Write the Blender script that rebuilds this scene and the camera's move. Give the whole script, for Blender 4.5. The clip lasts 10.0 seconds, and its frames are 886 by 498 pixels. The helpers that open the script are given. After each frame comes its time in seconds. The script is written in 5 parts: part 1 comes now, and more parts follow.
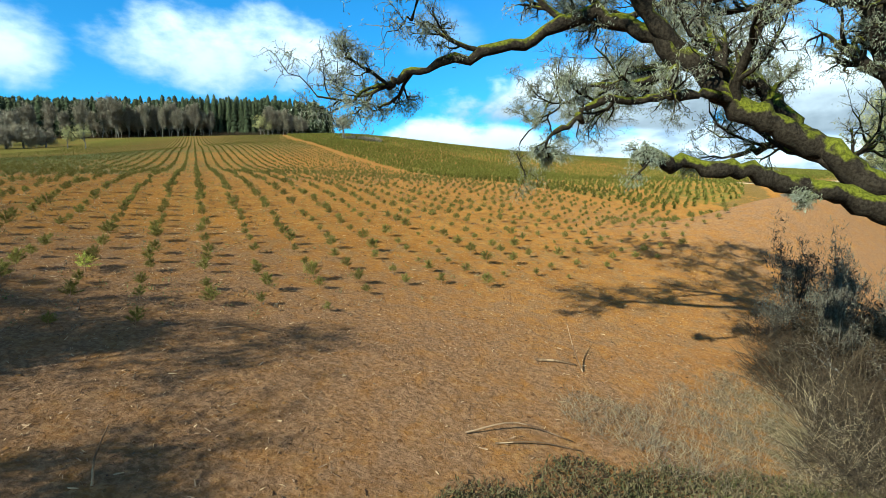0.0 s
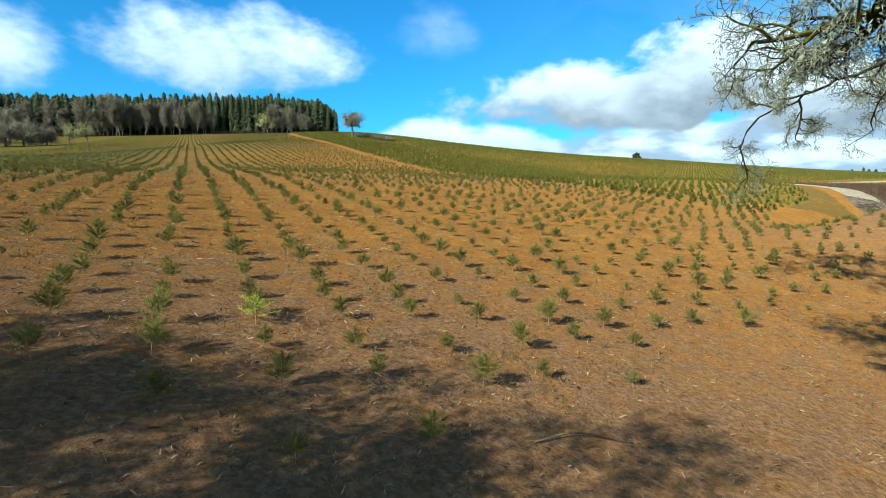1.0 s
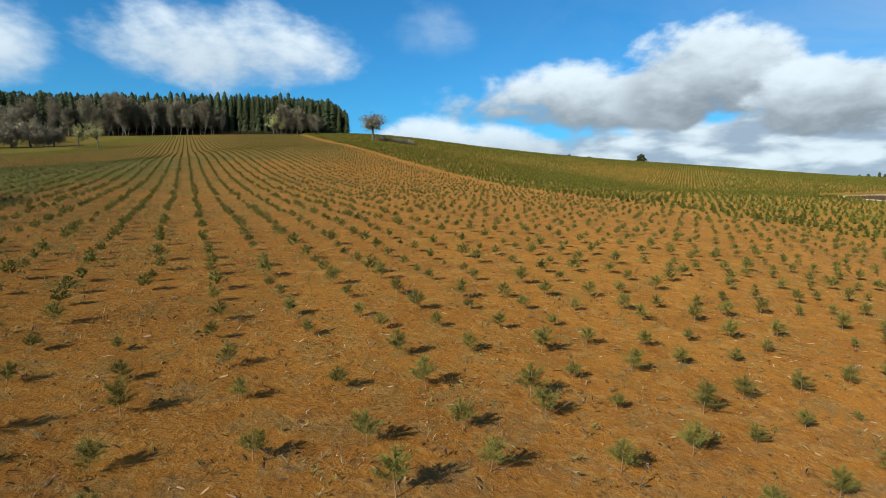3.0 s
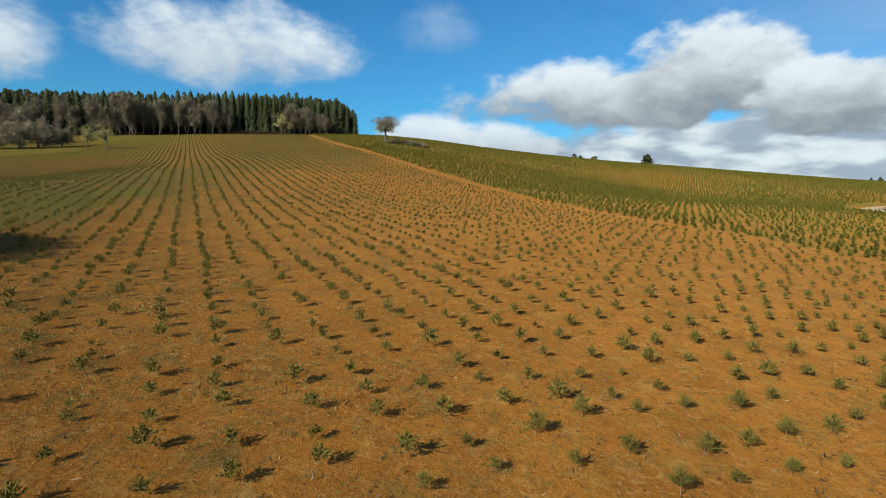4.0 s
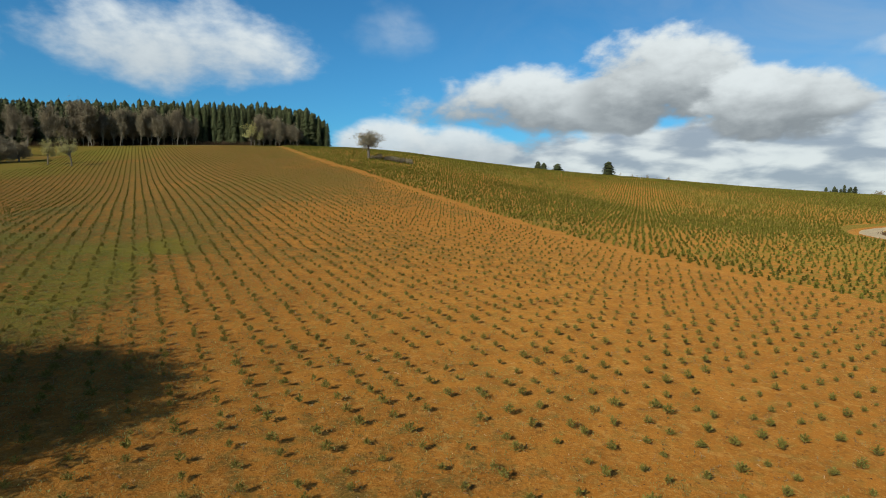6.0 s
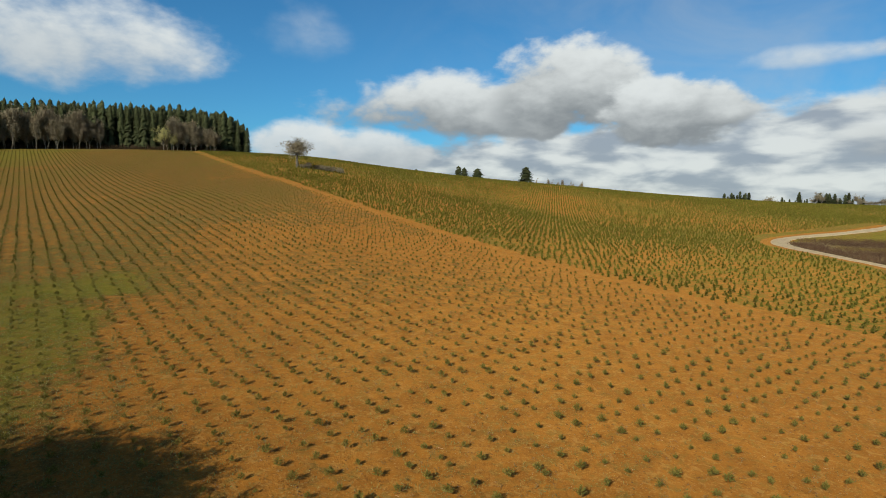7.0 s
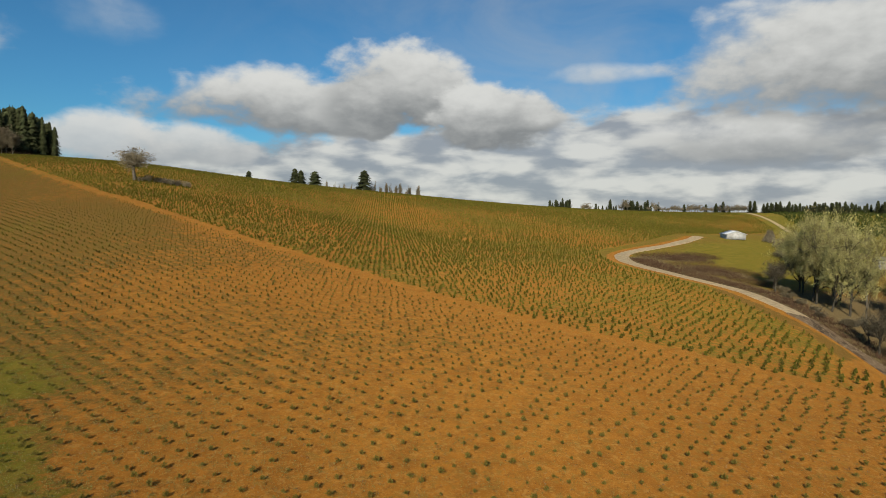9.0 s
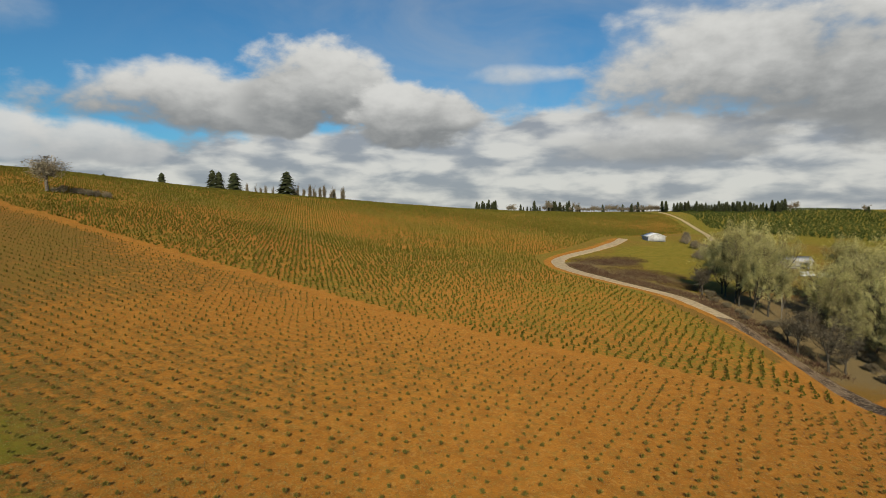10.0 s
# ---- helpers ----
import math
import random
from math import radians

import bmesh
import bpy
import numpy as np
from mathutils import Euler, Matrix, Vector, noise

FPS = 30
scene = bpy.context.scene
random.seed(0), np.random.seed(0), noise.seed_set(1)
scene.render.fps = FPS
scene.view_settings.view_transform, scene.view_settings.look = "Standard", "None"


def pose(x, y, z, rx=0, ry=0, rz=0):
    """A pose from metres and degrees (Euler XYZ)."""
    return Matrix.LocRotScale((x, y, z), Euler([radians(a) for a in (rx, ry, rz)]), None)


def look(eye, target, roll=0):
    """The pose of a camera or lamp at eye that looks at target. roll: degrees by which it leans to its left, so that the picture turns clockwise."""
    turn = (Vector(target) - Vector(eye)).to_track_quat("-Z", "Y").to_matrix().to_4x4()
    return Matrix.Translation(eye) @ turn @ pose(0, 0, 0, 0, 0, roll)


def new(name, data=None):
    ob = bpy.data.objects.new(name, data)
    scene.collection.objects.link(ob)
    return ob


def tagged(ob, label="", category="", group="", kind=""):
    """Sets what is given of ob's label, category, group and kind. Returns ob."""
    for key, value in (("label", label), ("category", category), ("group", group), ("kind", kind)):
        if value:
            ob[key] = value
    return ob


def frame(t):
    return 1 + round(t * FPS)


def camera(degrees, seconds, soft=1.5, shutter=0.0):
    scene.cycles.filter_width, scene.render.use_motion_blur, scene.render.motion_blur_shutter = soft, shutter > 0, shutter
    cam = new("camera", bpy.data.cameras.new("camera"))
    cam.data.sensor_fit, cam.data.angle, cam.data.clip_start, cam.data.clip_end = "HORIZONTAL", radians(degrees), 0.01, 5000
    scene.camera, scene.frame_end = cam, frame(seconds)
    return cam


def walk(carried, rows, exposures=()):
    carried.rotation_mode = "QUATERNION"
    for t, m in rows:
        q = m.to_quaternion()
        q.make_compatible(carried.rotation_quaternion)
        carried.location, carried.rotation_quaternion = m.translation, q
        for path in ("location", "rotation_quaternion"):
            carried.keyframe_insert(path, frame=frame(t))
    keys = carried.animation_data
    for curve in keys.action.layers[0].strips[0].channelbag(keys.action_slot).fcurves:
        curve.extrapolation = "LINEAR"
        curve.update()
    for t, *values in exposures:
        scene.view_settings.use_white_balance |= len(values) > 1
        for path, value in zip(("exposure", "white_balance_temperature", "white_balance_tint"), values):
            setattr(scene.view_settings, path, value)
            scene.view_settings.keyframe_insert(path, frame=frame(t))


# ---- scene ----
cam = camera(75.54, 10.0, 0.75)
PATH = [
    (0.0, (0.000, 0.000, 4.000), (0.000, 9.966, 3.182), 0.52),
    (0.5, (-3.672, 3.127, 4.053), (-3.665, 13.093, 3.227), 0.69),
    (1.0, (-7.302, 6.207, 4.205), (-7.243, 16.173, 3.381), 0.64),
    (1.5, (-10.899, 9.103, 4.550), (-10.720, 19.067, 3.730), 0.64),
    (2.0, (-14.344, 11.688, 5.216), (-14.177, 21.653, 4.398), 0.85),
    (2.5, (-17.556, 13.880, 6.120), (-17.417, 23.845, 5.299), 0.83),
    (4.0, (-26.205, 20.414, 10.393), (-26.097, 30.374, 9.506), 1.31),
    (4.5, (-29.330, 22.098, 11.812), (-29.233, 32.059, 10.938), 1.29),
    (5.0, (-32.445, 23.600, 13.184), (-32.286, 33.563, 12.345), 1.19),
    (6.5, (-41.889, 28.096, 17.400), (-40.440, 37.962, 16.640), 0.98),
    (7.0, (-45.000, 29.471, 18.976), (-42.783, 39.196, 18.253), 0.87),
    (7.5, (-48.114, 30.814, 20.612), (-45.204, 40.356, 19.903), 0.95),
    (8.0, (-51.221, 32.125, 22.301), (-47.620, 41.428, 21.602), 0.93),
    (8.5, (-54.340, 33.407, 24.035), (-50.061, 42.418, 23.338), 0.87),
    (9.0, (-57.466, 34.676, 25.822), (-52.557, 43.360, 25.134), 0.67),
    (9.5, (-60.621, 35.960, 27.652), (-55.076, 44.253, 26.962), 0.33),
    (10.0, (-63.778, 37.254, 29.515), (-57.752, 45.204, 28.817), 0.00),
]
EXPOSURES = [(0.0, 1.05, 5420, -7), (1.0, 0.9, 5380, -7), (2.0, 0.54, 5580, -4), (2.7, 0.47, 5800, 0), (4.0, 0.37, 6200, 3), (5.2, 0.30, 6330, 3), (7.0, 0.19, 6620, 4), (10.0, -0.02, 7050, 8)]
walk(cam, [(t, look(eye, target, roll)) for t, eye, target, roll in PATH], EXPOSURES)

# ---------------------------------------------------------------- world and sun
SUN_AZ, SUN_EL = 222.0, 28.5          # degrees from +y towards +x, and above the horizon
sun = new("sun", bpy.data.lights.new("sun", "SUN"))
sun.data.energy, sun.data.angle, sun.data.color = 5.0, radians(0.55), (1.0, 0.93, 0.82)
_sd = Vector((math.sin(radians(SUN_AZ)) * math.cos(radians(SUN_EL)), math.cos(radians(SUN_AZ)) * math.cos(radians(SUN_EL)), math.sin(radians(SUN_EL))))
sun.matrix_world = Matrix.Translation((0, 0, 60)) @ _sd.to_track_quat("Z", "Y").to_matrix().to_4x4()


class Nodes:
    """A short hand for node trees."""

    def __init__(self, tree):
        self.tree = tree
        tree.nodes.clear()

    def add(self, kind, **put):
        n = self.tree.nodes.new(kind)
        for k, v in put.items():
            if k == "op":
                n.operation = v
            elif k == "blend":
                n.blend_type = v
            elif k == "clamp":
                n.use_clamp = v
            elif k == "sky":
                n.sky_type = v
            elif k == "attr":
                n.attribute_name = v
        return n

    def link(self, a, b):
        self.tree.links.new(a, b)

    def math(self, op, a, b=None, c=None, clamp=False):
        n = self.add("ShaderNodeMath", op=op, clamp=clamp)
        for i, v in enumerate((a, b, c)):
            if v is None:
                continue
            if isinstance(v, (int, float)):
                n.inputs[i].default_value = v
            else:
                self.link(v, n.inputs[i])
        return n.outputs[0]

    def smooth(self, x, lo, hi):
        n = self.add("ShaderNodeMapRange")
        n.interpolation_type = "SMOOTHSTEP"
        self.link(x, n.inputs["Value"])
        n.inputs["From Min"].default_value, n.inputs["From Max"].default_value = lo, hi
        return n.outputs["Result"]

    def mix(self, fac, a, b, blend="MIX"):
        n = self.add("ShaderNodeMix")
        n.data_type, n.blend_type = "RGBA", blend
        for i, v in ((0, fac), (6, a), (7, b)):
            if isinstance(v, (int, float)):
                n.inputs[i].default_value = v
            elif isinstance(v, tuple):
                n.inputs[i].default_value = (*v, 1.0)
            else:
                self.link(v, n.inputs[i])
        return n.outputs[2]

    def noise(self, vec, scale, detail=4.0, rough=0.55, warp=0.0):
        n = self.add("ShaderNodeTexNoise")
        n.inputs["Scale"].default_value, n.inputs["Detail"].default_value = scale, detail
        n.inputs["Roughness"].default_value, n.inputs["Distortion"].default_value = rough, warp
        if vec is not None:
            self.link(vec, n.inputs["Vector"])
        return n.outputs["Fac"]


def make_world():
    world = bpy.data.worlds.new("sky")
    scene.world = world
    world.use_nodes = True
    g = Nodes(world.node_tree)
    sky = g.add("ShaderNodeTexSky", sky="NISHITA")
    sky.sun_disc, sky.sun_elevation, sky.sun_rotation = False, radians(SUN_EL), radians(SUN_AZ)
    sky.air_density, sky.dust_density, sky.ozone_density = 1.0, 0.4, 2.5
    tc = g.add("ShaderNodeTexCoord")
    sep = g.add("ShaderNodeSeparateXYZ")
    g.link(tc.outputs["Generated"], sep.inputs[0])
    x, y, z = sep.outputs
    az = g.math("MULTIPLY", g.math("ARCTAN2", x, y), 57.2958)
    el = g.math("MULTIPLY", g.math("ARCSINE", z), 57.2958)
    comb = g.add("ShaderNodeCombineXYZ")
    g.link(az, comb.inputs[0])
    g.link(g.math("MULTIPLY", el, 1.7), comb.inputs[1])
    P = comb.outputs[0]
    n1 = g.math("SUBTRACT", g.noise(P, 0.11, 7.0, 0.52, 0.2), 0.5)
    n2 = g.math("SUBTRACT", g.noise(P, 0.42, 6.0, 0.52, 0.1), 0.5)
    ns = g.math("ADD", g.math("MULTIPLY", n1, 1.5), g.math("MULTIPLY", n2, 0.55))
    deep = g.mix(1.0, sky.outputs[0], SKY_TINT, "MULTIPLY")
    # a thin veil of high cloud
    veil = g.math("MULTIPLY", g.smooth(az, -5.0, 55.0), g.smooth(g.noise(P, 0.06, 5.0, 0.6, 0.6), 0.25, 0.75))
    col = g.mix(g.math("MULTIPLY", veil, 0.45), deep, (6.0, 6.3, 6.8))
    # low banks near the horizon, long flat rolls of cloud
    comb2 = g.add("ShaderNodeCombineXYZ")
    g.link(g.math("MULTIPLY", az, 0.72), comb2.inputs[0])
    g.link(g.math("MULTIPLY", el, 2.1), comb2.inputs[1])
    b1 = g.noise(comb2.outputs[0], 0.27, 6.0, 0.47, 0.15)
    edge_el = g.math("ADD", 5.2, g.math("MULTIPLY", g.smooth(az, -8.0, 45.0), 4.6))
    inb = g.smooth(g.math("SUBTRACT", g.math("ADD", edge_el, g.math("MULTIPLY", ns, 4.0)), el), -0.4, 1.2)
    inb = g.math("MULTIPLY", inb, g.smooth(az, -12.0, 2.0))
    bank = g.mix(g.smooth(b1, 0.36, 0.64), BANK_GREY, BANK_WHITE)
    col = g.mix(g.math("MULTIPLY", inb, 0.93), col, bank)
    # cloud: azimuth, elevation, half width, half height, edge sharpness, cover, grey of the base
    for a0, e0, w, h, edge, cover, base in CLOUDS:
        dx = g.math("DIVIDE", g.math("SUBTRACT", az, a0), w)
        dy = g.math("DIVIDE", g.math("SUBTRACT", el, e0), h)
        # flat base: the lower half falls off faster
        low = g.math("MULTIPLY", g.math("MINIMUM", dy, 0.0), 1.5)
        dy2 = g.math("ADD", g.math("MAXIMUM", dy, 0.0), low)
        r2 = g.math("ADD", g.math("MULTIPLY", dx, dx), g.math("MULTIPLY", dy2, dy2))
        dens = g.math("ADD", g.math("SUBTRACT", 0.75, r2), g.math("MULTIPLY", ns, 1.15))
        dens = g.math("MULTIPLY", g.smooth(dens, 0.0, edge), cover)
        lit = g.smooth(g.math("ADD", dy, g.math("ADD", g.math("MULTIPLY", n2, 0.7), g.math("MULTIPLY", n1, 1.1))), -0.6, 0.75)
        tone = g.mix(lit, (base * 0.88, base * 0.97, base * 1.09), CLOUD_WHITE)
        col = g.mix(dens, col, tone)
    bg = g.add("ShaderNodeBackground")
    bg.inputs["Strength"].default_value = SKY_STRENGTH
    g.link(col, bg.inputs["Color"])
    out = g.add("ShaderNodeOutputWorld")
    g.link(bg.outputs[0], out.inputs[0])


SKY_STRENGTH = 0.075
SKY_TINT = (0.36, 0.90, 1.24)
CLOUD_WHITE = (8.7, 9.0, 9.4)
BANK_WHITE, BANK_GREY = (8.6, 8.7, 8.8), (3.9, 4.3, 5.1)
CLOUDS = [
    (-0.5, 15.6, 5.5, 4.0, 1.6, 0.5, 7.0),
    (-20.0, 12.8, 15.5, 5.8, 0.8, 0.97, 6.2),
    (-37.0, 11.0, 6.0, 6.0, 0.9, 0.92, 6.4),
    (44.5, 12.6, 8.0, 1.5, 1.0, 0.8, 7.5),
    (70.0, 11.5, 24.0, 12.5, 0.6, 1.0, 3.0),
    (58.0, 6.0, 14.0, 3.4, 0.8, 0.95, 3.4),
    (-1.5, 5.6, 6.0, 3.4, 0.5, 0.95, 6.5),
    (6.5, 5.4, 8.0, 3.2, 0.5, 0.95, 5.5),
    (15.0, 9.2, 17.5, 4.8, 0.5, 1.0, 3.2),
    (25.0, 10.8, 9.5, 7.2, 0.42, 1.0, 3.0),
    (34.5, 8.6, 8.5, 5.0, 0.36, 1.0, 3.0),
]
make_world()


# ---------------------------------------------------------------- terrain
XK = np.array([-500, -260, -130, -60, 0, 60, 130, 260, 600.0])
YK = np.array([-120, 0, 50, 110, 180, 270, 360, 440, 600, 1400.0])
HILL = np.array([
    [14.0, 15.9, 17.0, 19.3, 23.6, 31.6, 42.0, 51.5, 65.9, 36.0],
    [8.2, 9.9, 10.5, 11.7, 16.2, 24.7, 37.8, 50.2, 66.0, 36.1],
    [3.0, 7.2, 10.0, 9.6, 14.6, 28.6, 42.5, 53.6, 61.6, 31.7],
    [-4.4, 5.3, 6.6, 11.5, 20.9, 32.3, 45.0, 52.6, 51.0, 22.3],
    [-9.8, -2.2, 4.4, 8.9, 14.9, 25.6, 39.0, 47.2, 44.2, 16.1],
    [-9.3, -12.5, -4.2, 7.3, 10.7, 18.1, 32.9, 42.0, 40.0, 12.0],
    [-5.7, -7.3, -5.4, 2.3, 11.0, 19.0, 30.0, 37.4, 36.0, 7.9],
    [-0.3, -0.6, 0.6, 4.5, 11.1, 15.8, 24.8, 29.8, 28.8, 0.1],
    [9.6, 9.8, 11.8, 17.5, 23.6, 28.6, 28.2, 27.0, 25.0, -4.0],
])


def spline_weights(knots, q):
    """Natural cubic spline: the weight of each knot at each q."""
    n, h = len(knots), np.diff(knots)
    a, b = np.zeros((n, n)), np.zeros((n, n))
    a[0, 0] = a[-1, -1] = 1
    for i in range(1, n - 1):
        a[i, i - 1:i + 2] = h[i - 1], 2 * (h[i - 1] + h[i]), h[i]
        b[i, i - 1:i + 2] = 6 / h[i - 1], -6 / h[i - 1] - 6 / h[i], 6 / h[i]
    m = np.linalg.solve(a, b)
    q = np.clip(q, knots[0], knots[-1])
    j = np.clip(np.searchsorted(knots, q) - 1, 0, n - 2)
    s = (knots[j + 1] - q) / h[j]
    t, eye = 1 - s, np.eye(n)
    return s[:, None] * eye[j] + t[:, None] * eye[j + 1] + ((s ** 3 - s) * h[j] ** 2 / 6)[:, None] * m[j] + ((t ** 3 - t) * h[j] ** 2 / 6)[:, None] * m[j + 1]


def height(x, y):
    """Height of the ground at arrays x, y."""
    x, y = np.atleast_1d(np.asarray(x, float)), np.atleast_1d(np.asarray(y, float))
    s = np.maximum((x - 22) * 0.765 - (y - 60) * 0.647, 0)
    hollow = 4.0 * (1 - np.exp(-(s / 7.0) ** 2)) * np.exp(-((y - 72) / 20.0) ** 2)
    h = np.einsum("ni,ni->n", spline_weights(XK, x) @ HILL, spline_weights(YK, y)) - hollow
    # a second rise hidden behind the ridge
    h = h + 26.0 / (1 + np.exp(-(y - 820) / 45.0)) * np.exp(-((x - 220) / 420.0) ** 2) * (y < 2200)
    # the swell of the headland before the lane
    u, v = (x - 30) * 0.83 + (y - 48) * 0.55, (y - 48) * 0.83 - (x - 30) * 0.55
    return h + np.exp(-(u / 17.0) ** 2 - (v / 7.0) ** 2) * np.maximum(4.9 - h, 0)


def surface(x, y):
    """Height of the soil with its clods and furrows."""
    x, y = np.atleast_1d(np.asarray(x, float)), np.atleast_1d(np.asarray(y, float))
    near = np.exp(-(np.hypot(x + 20, y - 40) / 160) ** 2)
    return height(x, y) + near * ((lattice_noise(x, y, 2.3, 1) - 0.5) * 0.10 + (lattice_noise(x, y, 7.0, 2) - 0.5) * 0.22)


def ground_z(x, y):
    return float(surface(x, y)[0])


def lattice_noise(x, y, size, seed):
    """Smooth value noise from 0 to 1."""
    rng = np.random.default_rng(seed)
    table = rng.random((64, 64))
    u, v = np.asarray(x) / size, np.asarray(y) / size
    i, j = np.floor(u).astype(int), np.floor(v).astype(int)
    fu, fv = u - i, v - j
    fu, fv = fu * fu * (3 - 2 * fu), fv * fv * (3 - 2 * fv)
    t = lambda a, b: table[a % 64, b % 64]
    return (t(i, j) * (1 - fu) + t(i + 1, j) * fu) * (1 - fv) + (t(i, j + 1) * (1 - fu) + t(i + 1, j + 1) * fu) * fv


def along(points, step):
    """A smooth line (Catmull-Rom) through plan points, as an array of points."""
    p = np.array(points, float)
    p = np.vstack([2 * p[0] - p[1], p, 2 * p[-1] - p[-2]])
    out = []
    for k in range(1, len(p) - 2):
        n = max(2, int(np.linalg.norm(p[k + 1] - p[k]) / step))
        t = np.linspace(0, 1, n, endpoint=False)[:, None]
        out.append(0.5 * (2 * p[k] + (p[k + 1] - p[k - 1]) * t + (2 * p[k - 1] - 5 * p[k] + 4 * p[k + 1] - p[k + 2]) * t ** 2 + (3 * p[k] - p[k - 1] - 3 * p[k + 1] + p[k + 2]) * t ** 3))
    return np.vstack(out + [p[-2:-1]])


def distance_to(line, x, y):
    """Least distance of each x, y from the plan line, and the side (positive: right of its way)."""
    best, side = np.full(np.shape(x), 1e9), np.zeros(np.shape(x))
    for a, b in zip(line[:-1], line[1:]):
        d = b - a
        t = np.clip(((x - a[0]) * d[0] + (y - a[1]) * d[1]) / (d @ d), 0, 1)
        dx, dy = x - a[0] - t * d[0], y - a[1] - t * d[1]
        r = np.hypot(dx, dy)
        near = r < best
        best = np.where(near, r, best)
        side = np.where(near, np.sign(dx * d[1] - dy * d[0]), side)
    return best, side


def inside(poly, x, y):
    """Which x, y lie in the plan polygon."""
    p = np.array(poly, float)
    hit = np.zeros(np.shape(x), bool)
    for (x0, y0), (x1, y1) in zip(p, np.roll(p, -1, 0)):
        if y0 == y1:
            continue
        cross = ((y0 > y) != (y1 > y)) & (x < (x1 - x0) * (y - y0) / (y1 - y0) + x0)
        hit ^= cross
    return hit


TRACK = along([(30, 44), (23, 58), (16.5, 69), (9.0, 80.5), (2, 94.5), (-4, 109), (-9.5, 126), (-15.5, 144), (-22, 157), (-31, 174), (-41.5, 197), (-52.5, 226), (-65, 258), (-83, 308), (-98, 356), (-112, 405), (-124, 452)], 4)
ROAD = along([(35, 56), (41, 64.5), (48, 70.5), (52.5, 76.6), (54.8, 82.5), (56.8, 89), (59.8, 95.5), (62.8, 101.5), (65.4, 107.5), (69.2, 116), (71.5, 133), (79, 155), (88, 170), (104, 183), (139, 193), (165, 203), (184, 213)], 3)


def beside(line, gap):
    """A plan line at a gap to the right of the given one."""
    d = np.gradient(line, axis=0)
    d /= np.linalg.norm(d, axis=1)[:, None]
    return line + np.stack([d[:, 1], -d[:, 0]], -1) * gap


TRACK_UP = TRACK[(TRACK[:, 1] > 64)]
FIELD = [(-8.5, 12.7), (-5, 15.5), (-1, 19.4), (2.5, 22.5), (11, 31), (21, 42), (27, 51), (28.5, 58), (24, 62)] + [tuple(q) for q in beside(TRACK_UP, -1.6)] + [(-230, 430), (-212, 312), (-190, 290), (-205, 250), (-165, 190), (-110, 95), (-86, 66), (-62, 46), (-46, 26), (-26, 11)]
UPPER = [(25, 64), (34, 76), (43.5, 85), (49.0, 94), (55, 105), (61, 117), (64.5, 135), (72, 157), (84, 176), (98, 192), (135, 203), (182, 222), (222, 224), (285, 240), (338, 266), (440, 348), (470, 385), (300, 520), (140, 540), (0, 540), (-60, 520)] + [tuple(q) for q in beside(TRACK_UP, 2.0)[::-1]]


# ---------------------------------------------------------------- materials
def material(name, base, rough=0.85, spots=None, scale=8.0, low=0.4, high=0.62, bump=0.0, bump_scale=30.0, vary=0.0, fine=None):
    """A matt surface: base colour with spots of a second and a finer third colour."""
    m = bpy.data.materials.new(name)
    m.use_nodes = True
    g = Nodes(m.node_tree)
    tc = g.add("ShaderNodeTexCoord")
    p = tc.outputs["Object"]
    col = g.mix(0.0, base, base)
    if spots:
        col = g.mix(g.smooth(g.noise(p, scale, 5.0), low, high), base, spots)
    if fine:
        col = g.mix(g.smooth(g.noise(p, scale * 6.3, 3.0), 0.5, 0.68), col, fine)
    if vary:
        info = g.add("ShaderNodeObjectInfo")
        geo = g.add("ShaderNodeNewGeometry")
        r = g.math("ADD", g.math("MULTIPLY", info.outputs["Random"], 0.5), g.math("MULTIPLY", geo.outputs["Random Per Island"], 0.5))
        hsv = g.add("ShaderNodeHueSaturation")
        g.link(col, hsv.inputs["Color"])
        g.link(g.math("ADD", 1 - vary, g.math("MULTIPLY", r, 2 * vary)), hsv.inputs["Value"])
        g.link(g.math("ADD", 0.5 - 0.02 * vary, g.math("MULTIPLY", r, 0.04 * vary)), hsv.inputs["Hue"])
        col = hsv.outputs[0]
    b = g.add("ShaderNodeBsdfPrincipled")
    b.inputs["Roughness"].default_value = rough
    b.inputs["Specular IOR Level"].default_value = 0.3 if rough < 0.8 else 0.08
    g.link(col, b.inputs["Base Color"])
    if bump:
        bn = g.add("ShaderNodeBump")
        bn.inputs["Strength"].default_value, bn.inputs["Distance"].default_value = bump, 0.05
        g.link(g.noise(p, bump_scale, 5.0), bn.inputs["Height"])
        g.link(bn.outputs[0], b.inputs["Normal"])
    out = g.add("ShaderNodeOutputMaterial")
    g.link(b.outputs[0], out.inputs[0])
    return m


